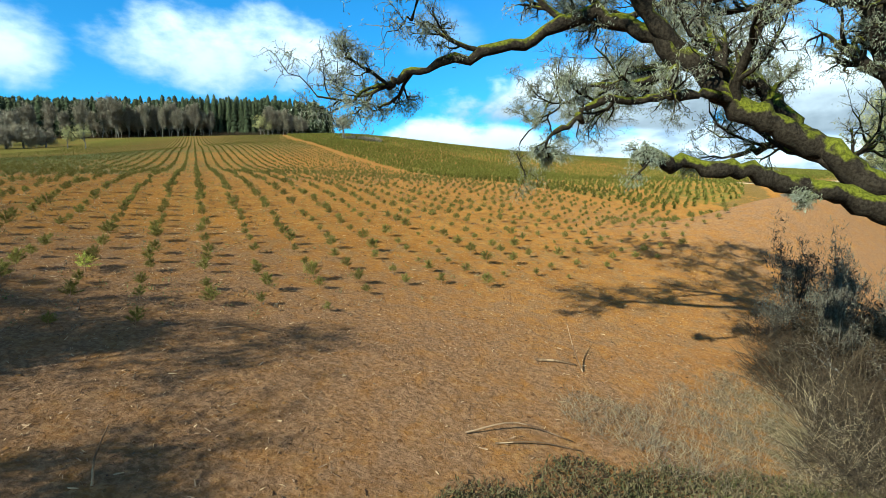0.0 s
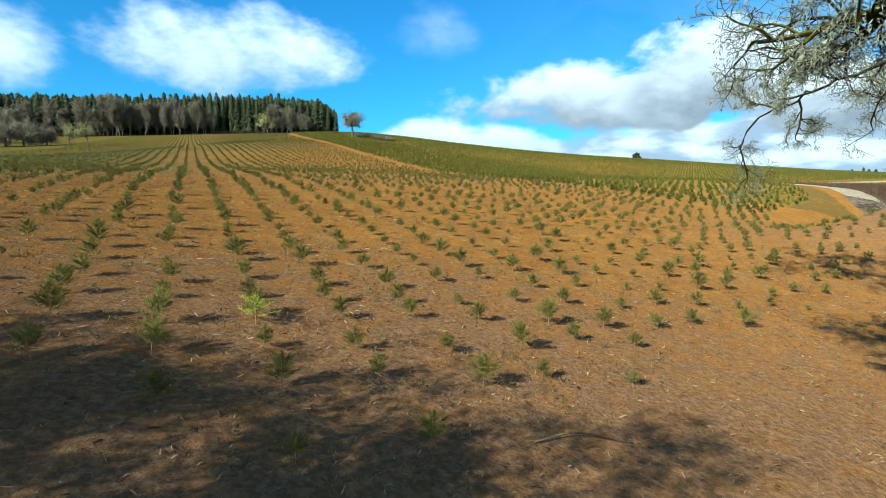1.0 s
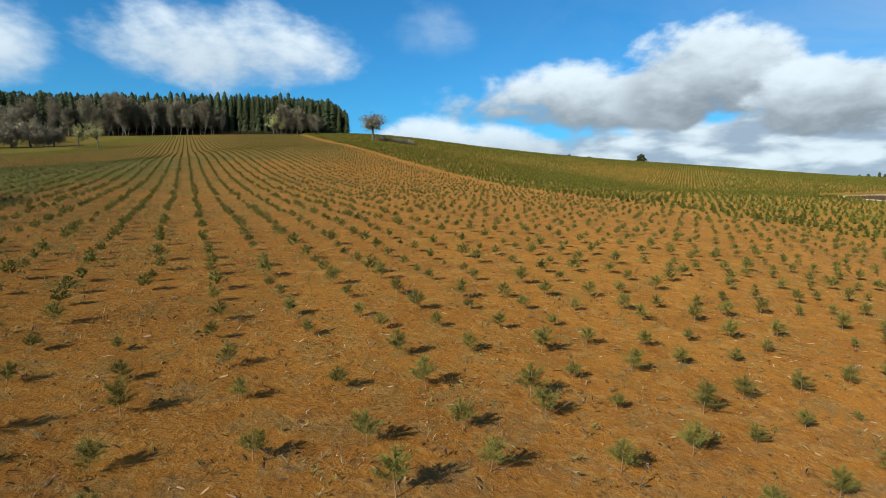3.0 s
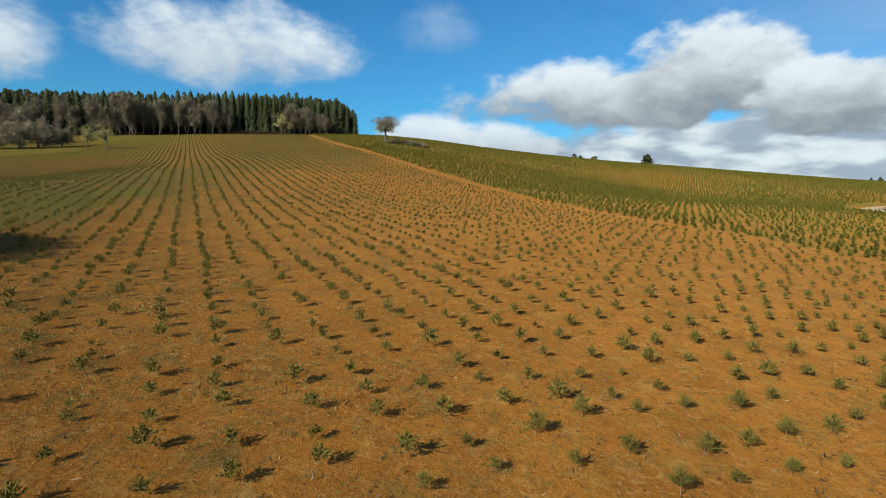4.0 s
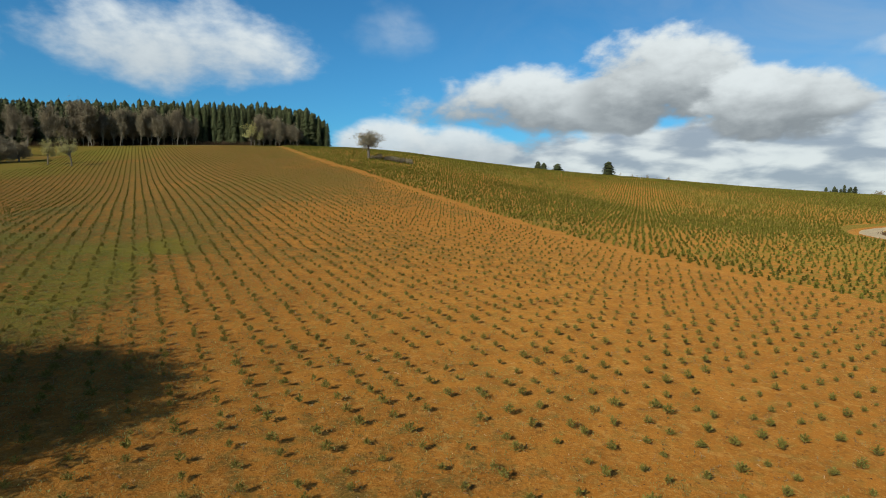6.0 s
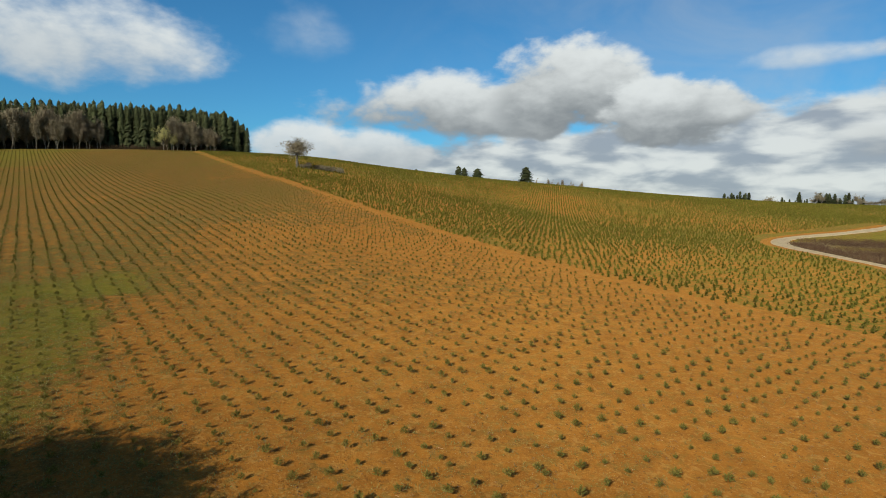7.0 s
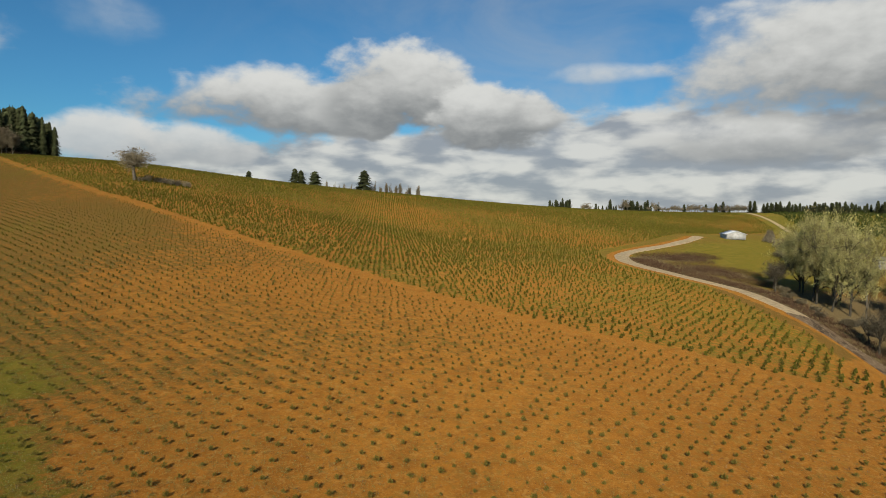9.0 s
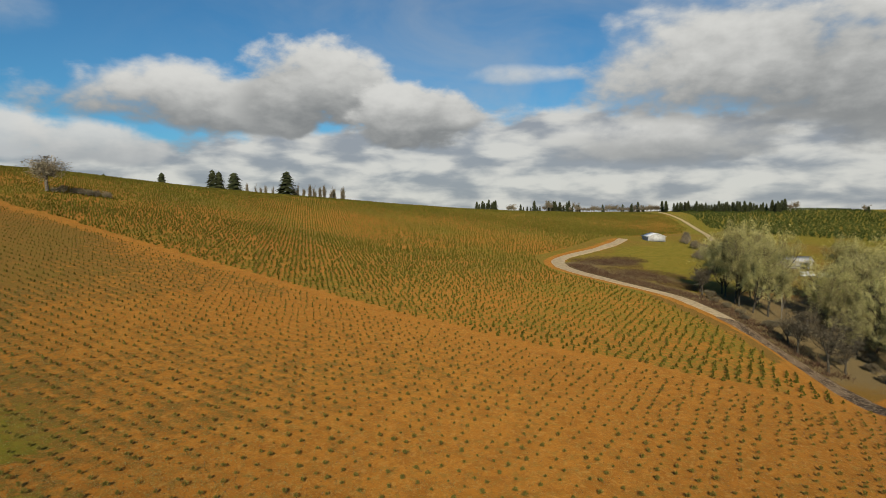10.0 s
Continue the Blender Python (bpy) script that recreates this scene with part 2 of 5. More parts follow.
def ground_material():
    m = bpy.data.materials.new("field_soil")
    m.use_nodes = True
    g = Nodes(m.node_tree)
    tc = g.add("ShaderNodeTexCoord")
    p = tc.outputs["Object"]
    n_big, n_mid = g.noise(p, 0.035, 4.0), g.noise(p, 0.45, 6.0, 0.62)
    n_small, n_fine = g.noise(p, 3.2, 7.0, 0.68), g.noise(p, 19.0, 5.0, 0.7)
    n_weed, n_crumb = g.noise(p, 1.3, 7.0, 0.7, 0.6), g.noise(p, 8.5, 6.0, 0.7, 0.4)
    soil = g.mix(g.smooth(n_big, 0.35, 0.65), SOIL_A, SOIL_B)
    soil = g.mix(g.smooth(n_mid, 0.42, 0.62), soil, SOIL_C)
    soil = g.mix(g.math("MULTIPLY", g.smooth(n_small, 0.50, 0.66), 0.5), soil, SOIL_DARK)
    soil = g.mix(g.math("MULTIPLY", g.smooth(n_weed, 0.50, 0.62), 0.65), soil, SOIL_WEED)
    soil = g.mix(g.math("MULTIPLY", g.smooth(n_crumb, 0.54, 0.62), 0.55), soil, STRAW)
    soil = g.mix(g.math("MULTIPLY", g.smooth(n_fine, 0.56, 0.66), 0.5), soil, SOIL_DARK)
    n_straw = g.noise(p, 1.9, 6.0, 0.6, 0.9)
    soil = g.mix(g.math("MULTIPLY", g.smooth(n_straw, 0.53, 0.64), 0.42), soil, STRAW)
    gr = g.add("ShaderNodeAttribute", attr="grass").outputs["Fac"]
    green = g.add("ShaderNodeAttribute", attr="green").outputs["Fac"]
    dull = g.mix(g.smooth(n_crumb, 0.40, 0.62), DULL_A, DULL_B)
    fresh = g.mix(g.smooth(n_mid, 0.35, 0.65), GRASS_A, GRASS_B)
    leafy = g.smooth(g.math("ADD", green, g.math("MULTIPLY", g.math("SUBTRACT", n_weed, 0.5), 1.6)), 0.25, 0.75)
    grass = g.mix(leafy, dull, fresh)
    grass = g.mix(g.math("MULTIPLY", g.smooth(n_crumb, 0.52, 0.66), 0.5), grass, STRAW)
    grass = g.mix(g.math("MULTIPLY", g.smooth(n_small, 0.52, 0.66), 0.55), grass, SOIL_DARK)
    cover = g.math("ADD", g.math("MULTIPLY", gr, 1.2), g.math("MULTIPLY", g.math("SUBTRACT", n_weed, 0.5), 1.5))
    # weeds keep to the planted rows, the strips between are barer
    sep = g.add("ShaderNodeSeparateXYZ")
    g.link(p, sep.inputs[0])
    across = g.math("ADD", g.math("MULTIPLY", sep.outputs[0], math.cos(radians(23.4))), g.math("MULTIPLY", sep.outputs[1], math.sin(radians(23.4))))
    strip = g.math("COSINE", g.math("MULTIPLY", g.math("ADD", across, g.math("SUBTRACT", g.math("MULTIPLY", n_mid, 0.5), 0.54)), 6.28319 / 1.72))
    cover = g.math("ADD", cover, g.math("MULTIPLY", strip, 0.07))
    cover = g.smooth(g.math("ADD", cover, g.math("MULTIPLY", g.math("SUBTRACT", n_mid, 0.5), 0.9)), 0.42, 0.80)
    col = g.mix(cover, soil, grass)
    trash = g.add("ShaderNodeAttribute", attr="trash").outputs["Fac"]
    bits = g.mix(g.smooth(n_crumb, 0.38, 0.64), (0.132, 0.066, 0.028), (0.240, 0.128, 0.060))
    col = g.mix(g.smooth(g.math("ADD", trash, g.math("MULTIPLY", g.math("SUBTRACT", n_weed, 0.5), 1.4)), 0.2, 0.95), col, bits)
    br = g.add("ShaderNodeAttribute", attr="brush").outputs["Fac"]
    litter = g.mix(g.smooth(n_crumb, 0.4, 0.62), (0.078, 0.054, 0.024), (0.160, 0.116, 0.054))
    col = g.mix(g.smooth(g.math("ADD", br, g.math("MULTIPLY", g.math("SUBTRACT", n_weed, 0.5), 1.2)), 0.35, 0.75), col, litter)
    b = g.add("ShaderNodeBsdfPrincipled")
    b.inputs["Roughness"].default_value = 0.95
    b.inputs["Diffuse Roughness"].default_value = 1.0
    b.inputs["Specular IOR Level"].default_value = 0.05
    g.link(col, b.inputs["Base Color"])
    bn = g.add("ShaderNodeBump")
    bn.inputs["Strength"].default_value, bn.inputs["Distance"].default_value = 1.0, 0.14
    hgt = g.math("ADD", g.math("ADD", g.math("MULTIPLY", n_small, 1.0), g.math("MULTIPLY", n_crumb, 0.35)), g.math("MULTIPLY", n_fine, 0.12))
    g.link(hgt, bn.inputs["Height"])
    g.link(bn.outputs[0], b.inputs["Normal"])
    out = g.add("ShaderNodeOutputMaterial")
    g.link(b.outputs[0], out.inputs[0])
    return m


SOIL_A, SOIL_B, SOIL_C = (0.252, 0.099, 0.0150), (0.270, 0.111, 0.0170), (0.215, 0.084, 0.0130)
SOIL_DARK, STRAW, SOIL_WEED = (0.095, 0.039, 0.010), (0.32, 0.176, 0.048), (0.176, 0.103, 0.021)
DULL_A, DULL_B = (0.102, 0.060, 0.013), (0.155, 0.086, 0.020)
GRASS_A, GRASS_B = (0.088, 0.086, 0.009), (0.140, 0.110, 0.016)
M_GROUND = ground_material()
M_NEEDLE = material("seedling_needles", (0.124, 0.102, 0.018), 0.95, (0.180, 0.148, 0.036), 6.0, vary=0.4)
M_YELLOW = material("yellowed_needles", (0.34, 0.30, 0.03), 0.75, (0.24, 0.24, 0.03), 6.0, vary=0.3)
M_STEM = material("seedling_stem", (0.27, 0.16, 0.08), 0.9, (0.18, 0.10, 0.05), 20.0)
M_YOUNG = material("young_fir_needles", (0.092, 0.082, 0.012), 0.95, (0.142, 0.120, 0.022), 0.35, vary=0.45)
M_FIR = material("fir_needles", (0.046, 0.052, 0.022), 0.95, (0.076, 0.080, 0.034), 0.5, vary=0.45)
M_BARK = material("grey_bark", (0.13, 0.105, 0.08), 0.95, (0.07, 0.055, 0.042), 5.0, bump=0.6, bump_scale=14.0, fine=(0.24, 0.23, 0.18))
# The lane's dark blotches are mud with the oaks' shade put in.
M_LANE = material("muddy_lane", (0.180, 0.120, 0.070), 0.9, (0.066, 0.043, 0.026), 0.30, 0.46, 0.60, bump=0.8, bump_scale=3.0, fine=(0.33, 0.24, 0.145))
M_ROAD = material("pale_gravel", (0.50, 0.375, 0.215), 0.95, (0.38, 0.275, 0.15), 0.8, bump=0.5, bump_scale=12.0, fine=(0.42, 0.34, 0.23))


# ---------------------------------------------------------------- mesh helpers
def mesh_of(name, verts, faces, mat=None, smooth=False):
    """A mesh from an array of points and an array of triangles."""
    verts, faces = np.asarray(verts, np.float32), np.asarray(faces, np.int32)
    me = bpy.data.meshes.new(name)
    k = faces.shape[1]
    me.vertices.add(len(verts))
    me.vertices.foreach_set("co", verts.ravel())
    me.loops.add(faces.size)
    me.loops.foreach_set("vertex_index", faces.ravel())
    me.polygons.add(len(faces))
    me.polygons.foreach_set("loop_start", np.arange(0, faces.size, k, dtype=np.int32))
    me.polygons.foreach_set("loop_total", np.full(len(faces), k, np.int32))
    if smooth:
        me.polygons.foreach_set("use_smooth", np.ones(len(faces), bool))
    me.update(calc_edges=True)
    if mat:
        me.materials.append(mat)
    return me


def two_mesh(name, first, second, mat_a, mat_b):
    v, f = join([first, second])
    me = mesh_of(name, v, f, mat_a)
    me.materials.append(mat_b)
    idx = np.zeros(len(f), np.int32)
    idx[len(first[1]):] = 1
    me.polygons.foreach_set("material_index", idx)
    return me


def spread(template, xyz, turn, size, tall=None):
    """Copies of a template (verts, tris) at many places, as one pair of arrays."""
    v, f = template
    c, s = np.cos(turn)[:, None], np.sin(turn)[:, None]
    tall = size if tall is None else tall
    px = (v[None, :, 0] * c - v[None, :, 1] * s) * size[:, None] + xyz[:, 0:1]
    py = (v[None, :, 0] * s + v[None, :, 1] * c) * size[:, None] + xyz[:, 1:2]
    pz = v[None, :, 2] * tall[:, None] + xyz[:, 2:3]
    verts = np.stack([px, py, pz], -1).reshape(-1, 3)
    faces = (f[None] + (np.arange(len(xyz)) * len(v))[:, None, None]).reshape(-1, 3)
    return verts, faces


def join(pieces):
    vs, fs, k = [], [], 0
    for v, f in pieces:
        vs.append(v)
        fs.append(np.asarray(f) + k)
        k += len(v)
    return np.vstack(vs), np.vstack(fs)


def blade(rng, base, tip, width):
    """One flat tapered leaf or needle clump from base to tip."""
    d = tip - base
    side = np.cross(d, rng.normal(size=3))
    side *= width / (np.linalg.norm(side) + 1e-9)
    mid = base + d * 0.45
    return np.array([base, mid + side, tip, mid - side]), np.array([[0, 1, 2], [0, 2, 3]])


def tube(points, radii, sides=6):
    """A tapered round limb along points."""
    p, r = np.asarray(points, float), np.asarray(radii, float)
    d = np.gradient(p, axis=0)
    d /= np.linalg.norm(d, axis=1)[:, None] + 1e-9
    ref = np.where(np.abs(d[:, 2:3]) > 0.9, np.array([[1.0, 0, 0]]), np.array([[0, 0, 1.0]]))
    a = np.cross(d, ref)
    a /= np.linalg.norm(a, axis=1)[:, None] + 1e-9
    b = np.cross(d, a)
    t = np.linspace(0, 2 * np.pi, sides, endpoint=False)
    ring = p[:, None] + (a[:, None] * np.cos(t)[None, :, None] + b[:, None] * np.sin(t)[None, :, None]) * r[:, None, None]
    v = ring.reshape(-1, 3)
    f = []
    for i in range(len(p) - 1):
        for j in range(sides):
            k = (j + 1) % sides
            q = (i * sides + j, i * sides + k, (i + 1) * sides + k, (i + 1) * sides + j)
            f += [(q[0], q[1], q[2]), (q[0], q[2], q[3])]
    e = (len(p) - 1) * sides
    f += [(e, e + j, e + j + 1) for j in range(1, sides - 1)]
    return v, np.array(f)


# ---------------------------------------------------------------- ground sheet
def ground_lines(lo, hi, step, ends):
    core = np.arange(lo, hi + step, step)
    out, d = [], step
    x = hi
    while x < ends[1]:
        d *= 1.12
        x += d
        out.append(x)
    low, d, x = [], step, lo
    while x > ends[0]:
        d *= 1.12
        x -= d
        low.append(x)
    return np.concatenate([low[::-1], core, out])


def fractal(x, y, size, seed):
    """Cloudy noise from 0 to 1 in four turned octaves."""
    out, total = 0.0, 0.0
    for k in range(4):
        c, w = 0.8 + 0.7 * k, 0.6 ** k
        u, v = x * math.cos(c) - y * math.sin(c), x * math.sin(c) + y * math.cos(c)
        out, total = out + w * lattice_noise(u, v, size / 2.1 ** k, seed + 7 * k), total + w
    return np.clip(0.5 + (out / total - 0.5) * 1.5, 0, 1)


def bump_at(x, y, x0, y0, rx, ry):
    return np.exp(-((x - x0) / rx) ** 2 - ((y - y0) / ry) ** 2)


def build_ground():
    gx, gy = ground_lines(-90, 90, 1.25, (-4200, 4200)), ground_lines(0, 200, 1.25, (-4200, 4200))
    X, Y = np.meshgrid(gx, gy, indexing="ij")
    x, y = X.ravel(), Y.ravel()
    z = surface(x, y)
    nx, ny = len(gx), len(gy)
    i, j = np.meshgrid(np.arange(nx - 1), np.arange(ny - 1), indexing="ij")
    a = (i * ny + j).ravel()
    me = mesh_of("ground", np.stack([x, y, z], -1), np.stack([a, a + ny, a + ny + 1, a + 1], -1), M_GROUND, True)
    n = fractal(x, y, 26, 3) - 0.5
    field, upper = inside(FIELD, x, y), inside(UPPER, x, y)
    grass = 0.85 + 0.5 * (fractal(x, y, 16, 33) - 0.5)
    green = np.full(len(x), 0.54) + 0.5 * (fractal(x, y, 40, 36) - 0.5)
    green = np.where(x > 300, 1.0, green)
    grass = np.where(upper, 0.45 + 0.5 * (fractal(x, y, 40, 6) - 0.5), grass)
    green = np.where(upper, 0.58 + 0.4 * n, green)
    left = np.clip((-16 - x - (y - 60) * 0.10 + 18 * n) / 48, 0, 1)
    left = left * np.clip((95 - y) / 45, 0.45, 1)
    patch = np.clip((-52.5 - (y - 72) * 0.28 - x + 10 * n) / 9, 0, 1) * np.clip((y - 50) / 12, 0, 1) * np.clip((128 - y) / 42, 0, 1)
    patch = np.clip(patch * (-0.25 + 2.0 * fractal(x, y, 9, 31)), 0, 1)
    far = np.clip((y - 70) / 120, 0, 1)
    grass = np.where(field, 0.16 + 0.34 * n + 0.42 * left + 0.42 * patch + 0.38 * far, grass)
    green = np.where(field, 0.02 + 0.5 * n + 0.66 * patch + 0.18 * far + 0.08 * left + 0.45 * np.clip((-150 - x) / 60, 0, 1), green)
    under_oaks = (x > 8) & (x < 140) & (y > -20) & (y < 118) & ~upper
    green = np.where(under_oaks, 0.02 + 0.4 * n, green)
    d, side = distance_to(TRACK, x, y)
    grass = np.where(d < 2.6, np.minimum(grass, np.clip((y - 120) / 400, 0.06, 0.4)), grass)
    d, side = distance_to(ROAD, x, y)
    apron = (d < 5.0) & (side < 0)
    grass = np.where(apron | (d < 2.4), 0.0, grass)
    grass = np.where(inside([(19, 48), (34, 54), (48, 68), (57, 84), (44, 80), (30, 76), (16, 66)], x, y), 0.0, grass)
    soil_lot = inside([(-26, 11), (-8.5, 12.7), (-5, 15.5), (-1, 19.4), (2.5, 22.5), (13, 36), (19, 50), (17, 66), (58, 68), (54, 50), (40, 30), (22, 16), (12, 8), (2, 7), (-12, 0)], x, y)
    grass = np.where(soil_lot, 0.05, grass)
    brush = np.zeros(len(x))
    brush = np.maximum(brush, np.where(side > 0, np.exp(-((d - 7) / 9.0) ** 2), 0) * (y < 175) * np.clip((y - 66) / 14, 0, 1))
    # leaf litter under the oaks, its dark tone also standing for their shade
    brush = np.maximum(brush, np.clip(bump_at(x, y, 80, 86, 30, 24) + bump_at(x, y, 112, 92, 36, 24), 0, 1) * (side > 0))
    brush = np.maximum(brush, np.clip(bump_at(x, y, 114, 168, 16, 8) + bump_at(x, y, 97, 143, 12, 14), 0, 1) * 1.1)
    green = np.where(inside([(112, 150), (128, 178), (150, 192), (200, 190), (200, 165), (150, 140), (120, 128)], x, y), 0.72, green)
    brush = np.maximum(brush, bump_at(x, y, 12, 12, 6, 8))
    brush = np.maximum(brush, ((y > 470 - 0.0008 * (x + 100) ** 2) & (x < -100) & (y < 620)) * 1.0)
    brush = np.where(d < 2.0, 0, brush)
    for name, val in (("grass", grass), ("brush", brush), ("green", green), ("trash", 0.75 * bump_at(x, y, 28, 40, 22, 24) + 0.8 * np.exp(-(np.hypot((x + 8) / 1.6, y - 12) / 16) ** 2))):
        at = me.attributes.new(name, "FLOAT", "POINT")
        at.data.foreach_set("value", np.clip(val, 0, 1.2).astype(np.float32))
    return tagged(new("ground", me), "orange-brown ploughed hillside soil with grassy patches", "ground", kind="structure")


build_ground()


def ribbon(name, line, width, lift, mat, label, category):
    d = np.gradient(line, axis=0)
    d /= np.linalg.norm(d, axis=1)[:, None]
    nrm = np.stack([d[:, 1], -d[:, 0]], -1)
    cols = np.linspace(-1, 1, 7)
    wob = 1 + 0.25 * (lattice_noise(np.arange(len(line)), np.zeros(len(line)), 5, 9) - 0.5)
    p = line[:, None] + nrm[:, None] * (cols[None, :, None] * (width * wob)[:, None, None])
    x, y = p[..., 0].ravel(), p[..., 1].ravel()
    crown = np.tile(lift * (1 - np.abs(cols) ** 4) + 0.02 - 0.1 * (np.abs(cols) > 0.99), len(line))
    v = np.stack([x, y, surface(x, y) + crown], -1)
    i, j = np.meshgrid(np.arange(len(line) - 1), np.arange(6), indexing="ij")
    a = (i * 7 + j).ravel()
    return tagged(new(name, mesh_of(name, v, np.stack([a, a + 1, a + 8, a + 7], -1), mat, True)), label, category, kind="structure")


SPLIT = int(np.argmin(np.hypot(ROAD[:, 0] - 63.5, ROAD[:, 1] - 98)))
ribbon("road", ROAD[SPLIT:], 2.7, 0.12, M_ROAD, "pale gravel farm road curving round the slope", "road")
ribbon("muddy_lane", ROAD[:SPLIT + 1], 3.4, 0.10, M_LANE, "muddy grey-brown rutted lane with oak shade put into its colour", "lane")
ribbon("far_road", along([(236, 193), (290, 226), (344, 263), (397, 303), (444, 343), (500, 392)], 8), 1.8, 0.3, M_ROAD, "pale gravel road climbing the far hill", "road")


# ---------------------------------------------------------------- planted rows
ROW = radians(23.4)
ALONG, ACROSS = np.array([-math.sin(ROW), math.cos(ROW)]), np.array([math.cos(ROW), math.sin(ROW)])


def planted(poly, step_along, step_across, seed, jitter=0.12, gaps=0.04):
    """Plan places of plants in rows inside a polygon."""
    rng = np.random.default_rng(seed)
    p = np.array(poly, float)
    ua, va = p @ ALONG, p @ ACROSS
    a = np.arange(math.floor(ua.min() / step_along), math.ceil(ua.max() / step_along)) * step_along
    b = np.arange(math.floor(va.min() / step_across), math.ceil(va.max() / step_across)) * step_across
    A, B = np.meshgrid(a, b, indexing="ij")
    B = B + 0.29
    A = A + rng.normal(0, 1.9 * jitter, A.shape)
    B = B + rng.normal(0, 0.75 * jitter, B.shape)
    xy = A.ravel()[:, None] * ALONG + B.ravel()[:, None] * ACROSS
    ok = inside(poly, xy[:, 0], xy[:, 1]) & (rng.random(len(xy)) > gaps)
    return xy[ok], rng


def seedling_parts(seed, shoots, needles, fat=0.018, long=0.10):
    """A young fir: shoots that rise from a thin stem in a feathery head, 1 m high."""
    rng = np.random.default_rng(seed)
    bits = []
    lean = rng.normal(0, 0.05, 2)
    for k in range(shoots):
        h = 0.24 + 0.44 * (k + rng.random()) / shoots
        t = k * 2.4 + rng.normal(0, 0.5)
        reach = (0.46 - 0.42 * (h - 0.26)) * (0.5 + 0.65 * rng.random())
        rise = 0.10 + 0.22 * rng.random()
        if k >= shoots - 2:
            reach, rise = 0.05 * rng.random(), 0.26
        base = np.array([lean[0] * h, lean[1] * h, h])
        tip = base + np.array([math.cos(t) * reach, math.sin(t) * reach, rise])
        for q in range(needles):
            s = 0.12 + 0.88 * (q + rng.random()) / needles
            b = base + (tip - base) * s
            d = (tip - base) / np.linalg.norm(tip - base) * 0.9 + rng.normal(0, 0.5, 3)
            d[2] += 0.15
            d *= long * (0.7 + 0.7 * rng.random()) / np.linalg.norm(d)
            bits.append(blade(rng, b, b + d, fat))
    return join(bits)


def simple_plant(seed, n, wide, start=0.12, fat=0.09):
    """A rough little fir of n flat sprays."""
    rng = np.random.default_rng(seed)
    bits = []
    for k in range(n):
        h = start + (0.82 - start) * (k + 0.5 * rng.random()) / n
        t = rng.random() * 6.283
        reach = wide * (1.05 - h) * (0.75 + 0.5 * rng.random())
        base = np.array([0, 0, h])
        tip = np.array([math.cos(t) * reach, math.sin(t) * reach, h + 0.16 + 0.1 * rng.random()])
        bits.append(blade(rng, base, tip, fat))
    bits.append(blade(rng, np.array([0, 0, 0.0]), np.array([0, 0, 1.0]), 0.07))
    return join(bits)


def stuff(name, pieces, mat, label, category):
    v, f = join(pieces)
    return tagged(new(name, mesh_of(name, v, f, mat)), label, category, kind="stuff")


def plant_field():
    xy, rng = planted(FIELD, 1.56, 1.72, 11, 0.12, 0.06)
    z = surface(xy[:, 0], xy[:, 1])
    xyz = np.column_stack([xy, z - 0.02])
    r = np.hypot(xy[:, 0] + 12, xy[:, 1] - 20)
    order = np.argsort(r)
    xyz, r = xyz[order], r[order]
    size = (0.46 + 0.34 * rng.random(len(xyz)) ** 1.4) * np.where(rng.random(len(xyz)) < 0.08, 0.65, 1.0) * np.interp(r, (0, 12, 30, 90, 250), (0.96, 0.90, 0.82, 0.78, 0.70))
    turn = rng.random(len(xyz)) * 6.283
    # the nearest ones are things of their own
    near = 260
    kinds = []
    for k in range(6):
        v, f = seedling_parts(40 + k, 26 + k % 4, 84, 0.0042, 0.13)
        kinds.append((mesh_of("crown", v, f, M_NEEDLE), mesh_of("stem", *tube([(0, 0, 0), (0.01, 0, 0.4), (0, 0.01, 0.85)], [0.016, 0.012, 0.005], 5), M_STEM)))
    for n in range(near):
        thing = new("seedling")
        thing.matrix_basis = Matrix.LocRotScale(xyz[n], Euler((rng.normal(0, 0.06), rng.normal(0, 0.06), turn[n])), (size[n],) * 3)
        tagged(thing, "small green fir seedling planted in bare soil", "seedling", "planted seedlings")
        for me in kinds[n % 6]:
            ob = new(me.name.split(".")[0], me)
            ob.parent = thing
    thing = new("seedling")
    thing.matrix_basis = Matrix.LocRotScale((-10.9, 17.3, ground_z(-10.9, 17.3)), Euler((0, 0, 1.0)), (0.85, 0.85, 0.6))
    tagged(thing, "yellowed dying fir seedling among green ones", "seedling", "planted seedlings")
    yellow = mesh_of("crown", *seedling_parts(47, 22, 30, 0.008, 0.13), M_YELLOW)
    for me in (yellow, kinds[0][1]):
        ob = new(me.name.split(".")[0], me)
        ob.parent = thing
    pieces = []
    bands = ((near, 3000, [seedling_parts(60 + k, 20, 13, 0.030, 0.16) for k in range(4)]), (3000, 12000, [simple_plant(70 + k, 24, 0.54, 0.12, 0.14) for k in range(4)]), (12000, len(xyz), [simple_plant(80 + k, 11, 0.62, 0.06, 0.20) for k in range(3)]))
    for lo, hi, temps in bands:
        for k, t in enumerate(temps):
            s = slice(lo + k, hi, len(temps))
            pieces.append(spread(t, xyz[s], turn[s], size[s]))
    stuff("seedling_rows", pieces, M_NEEDLE, "rows of small fir seedlings over the hillside", "seedlings")


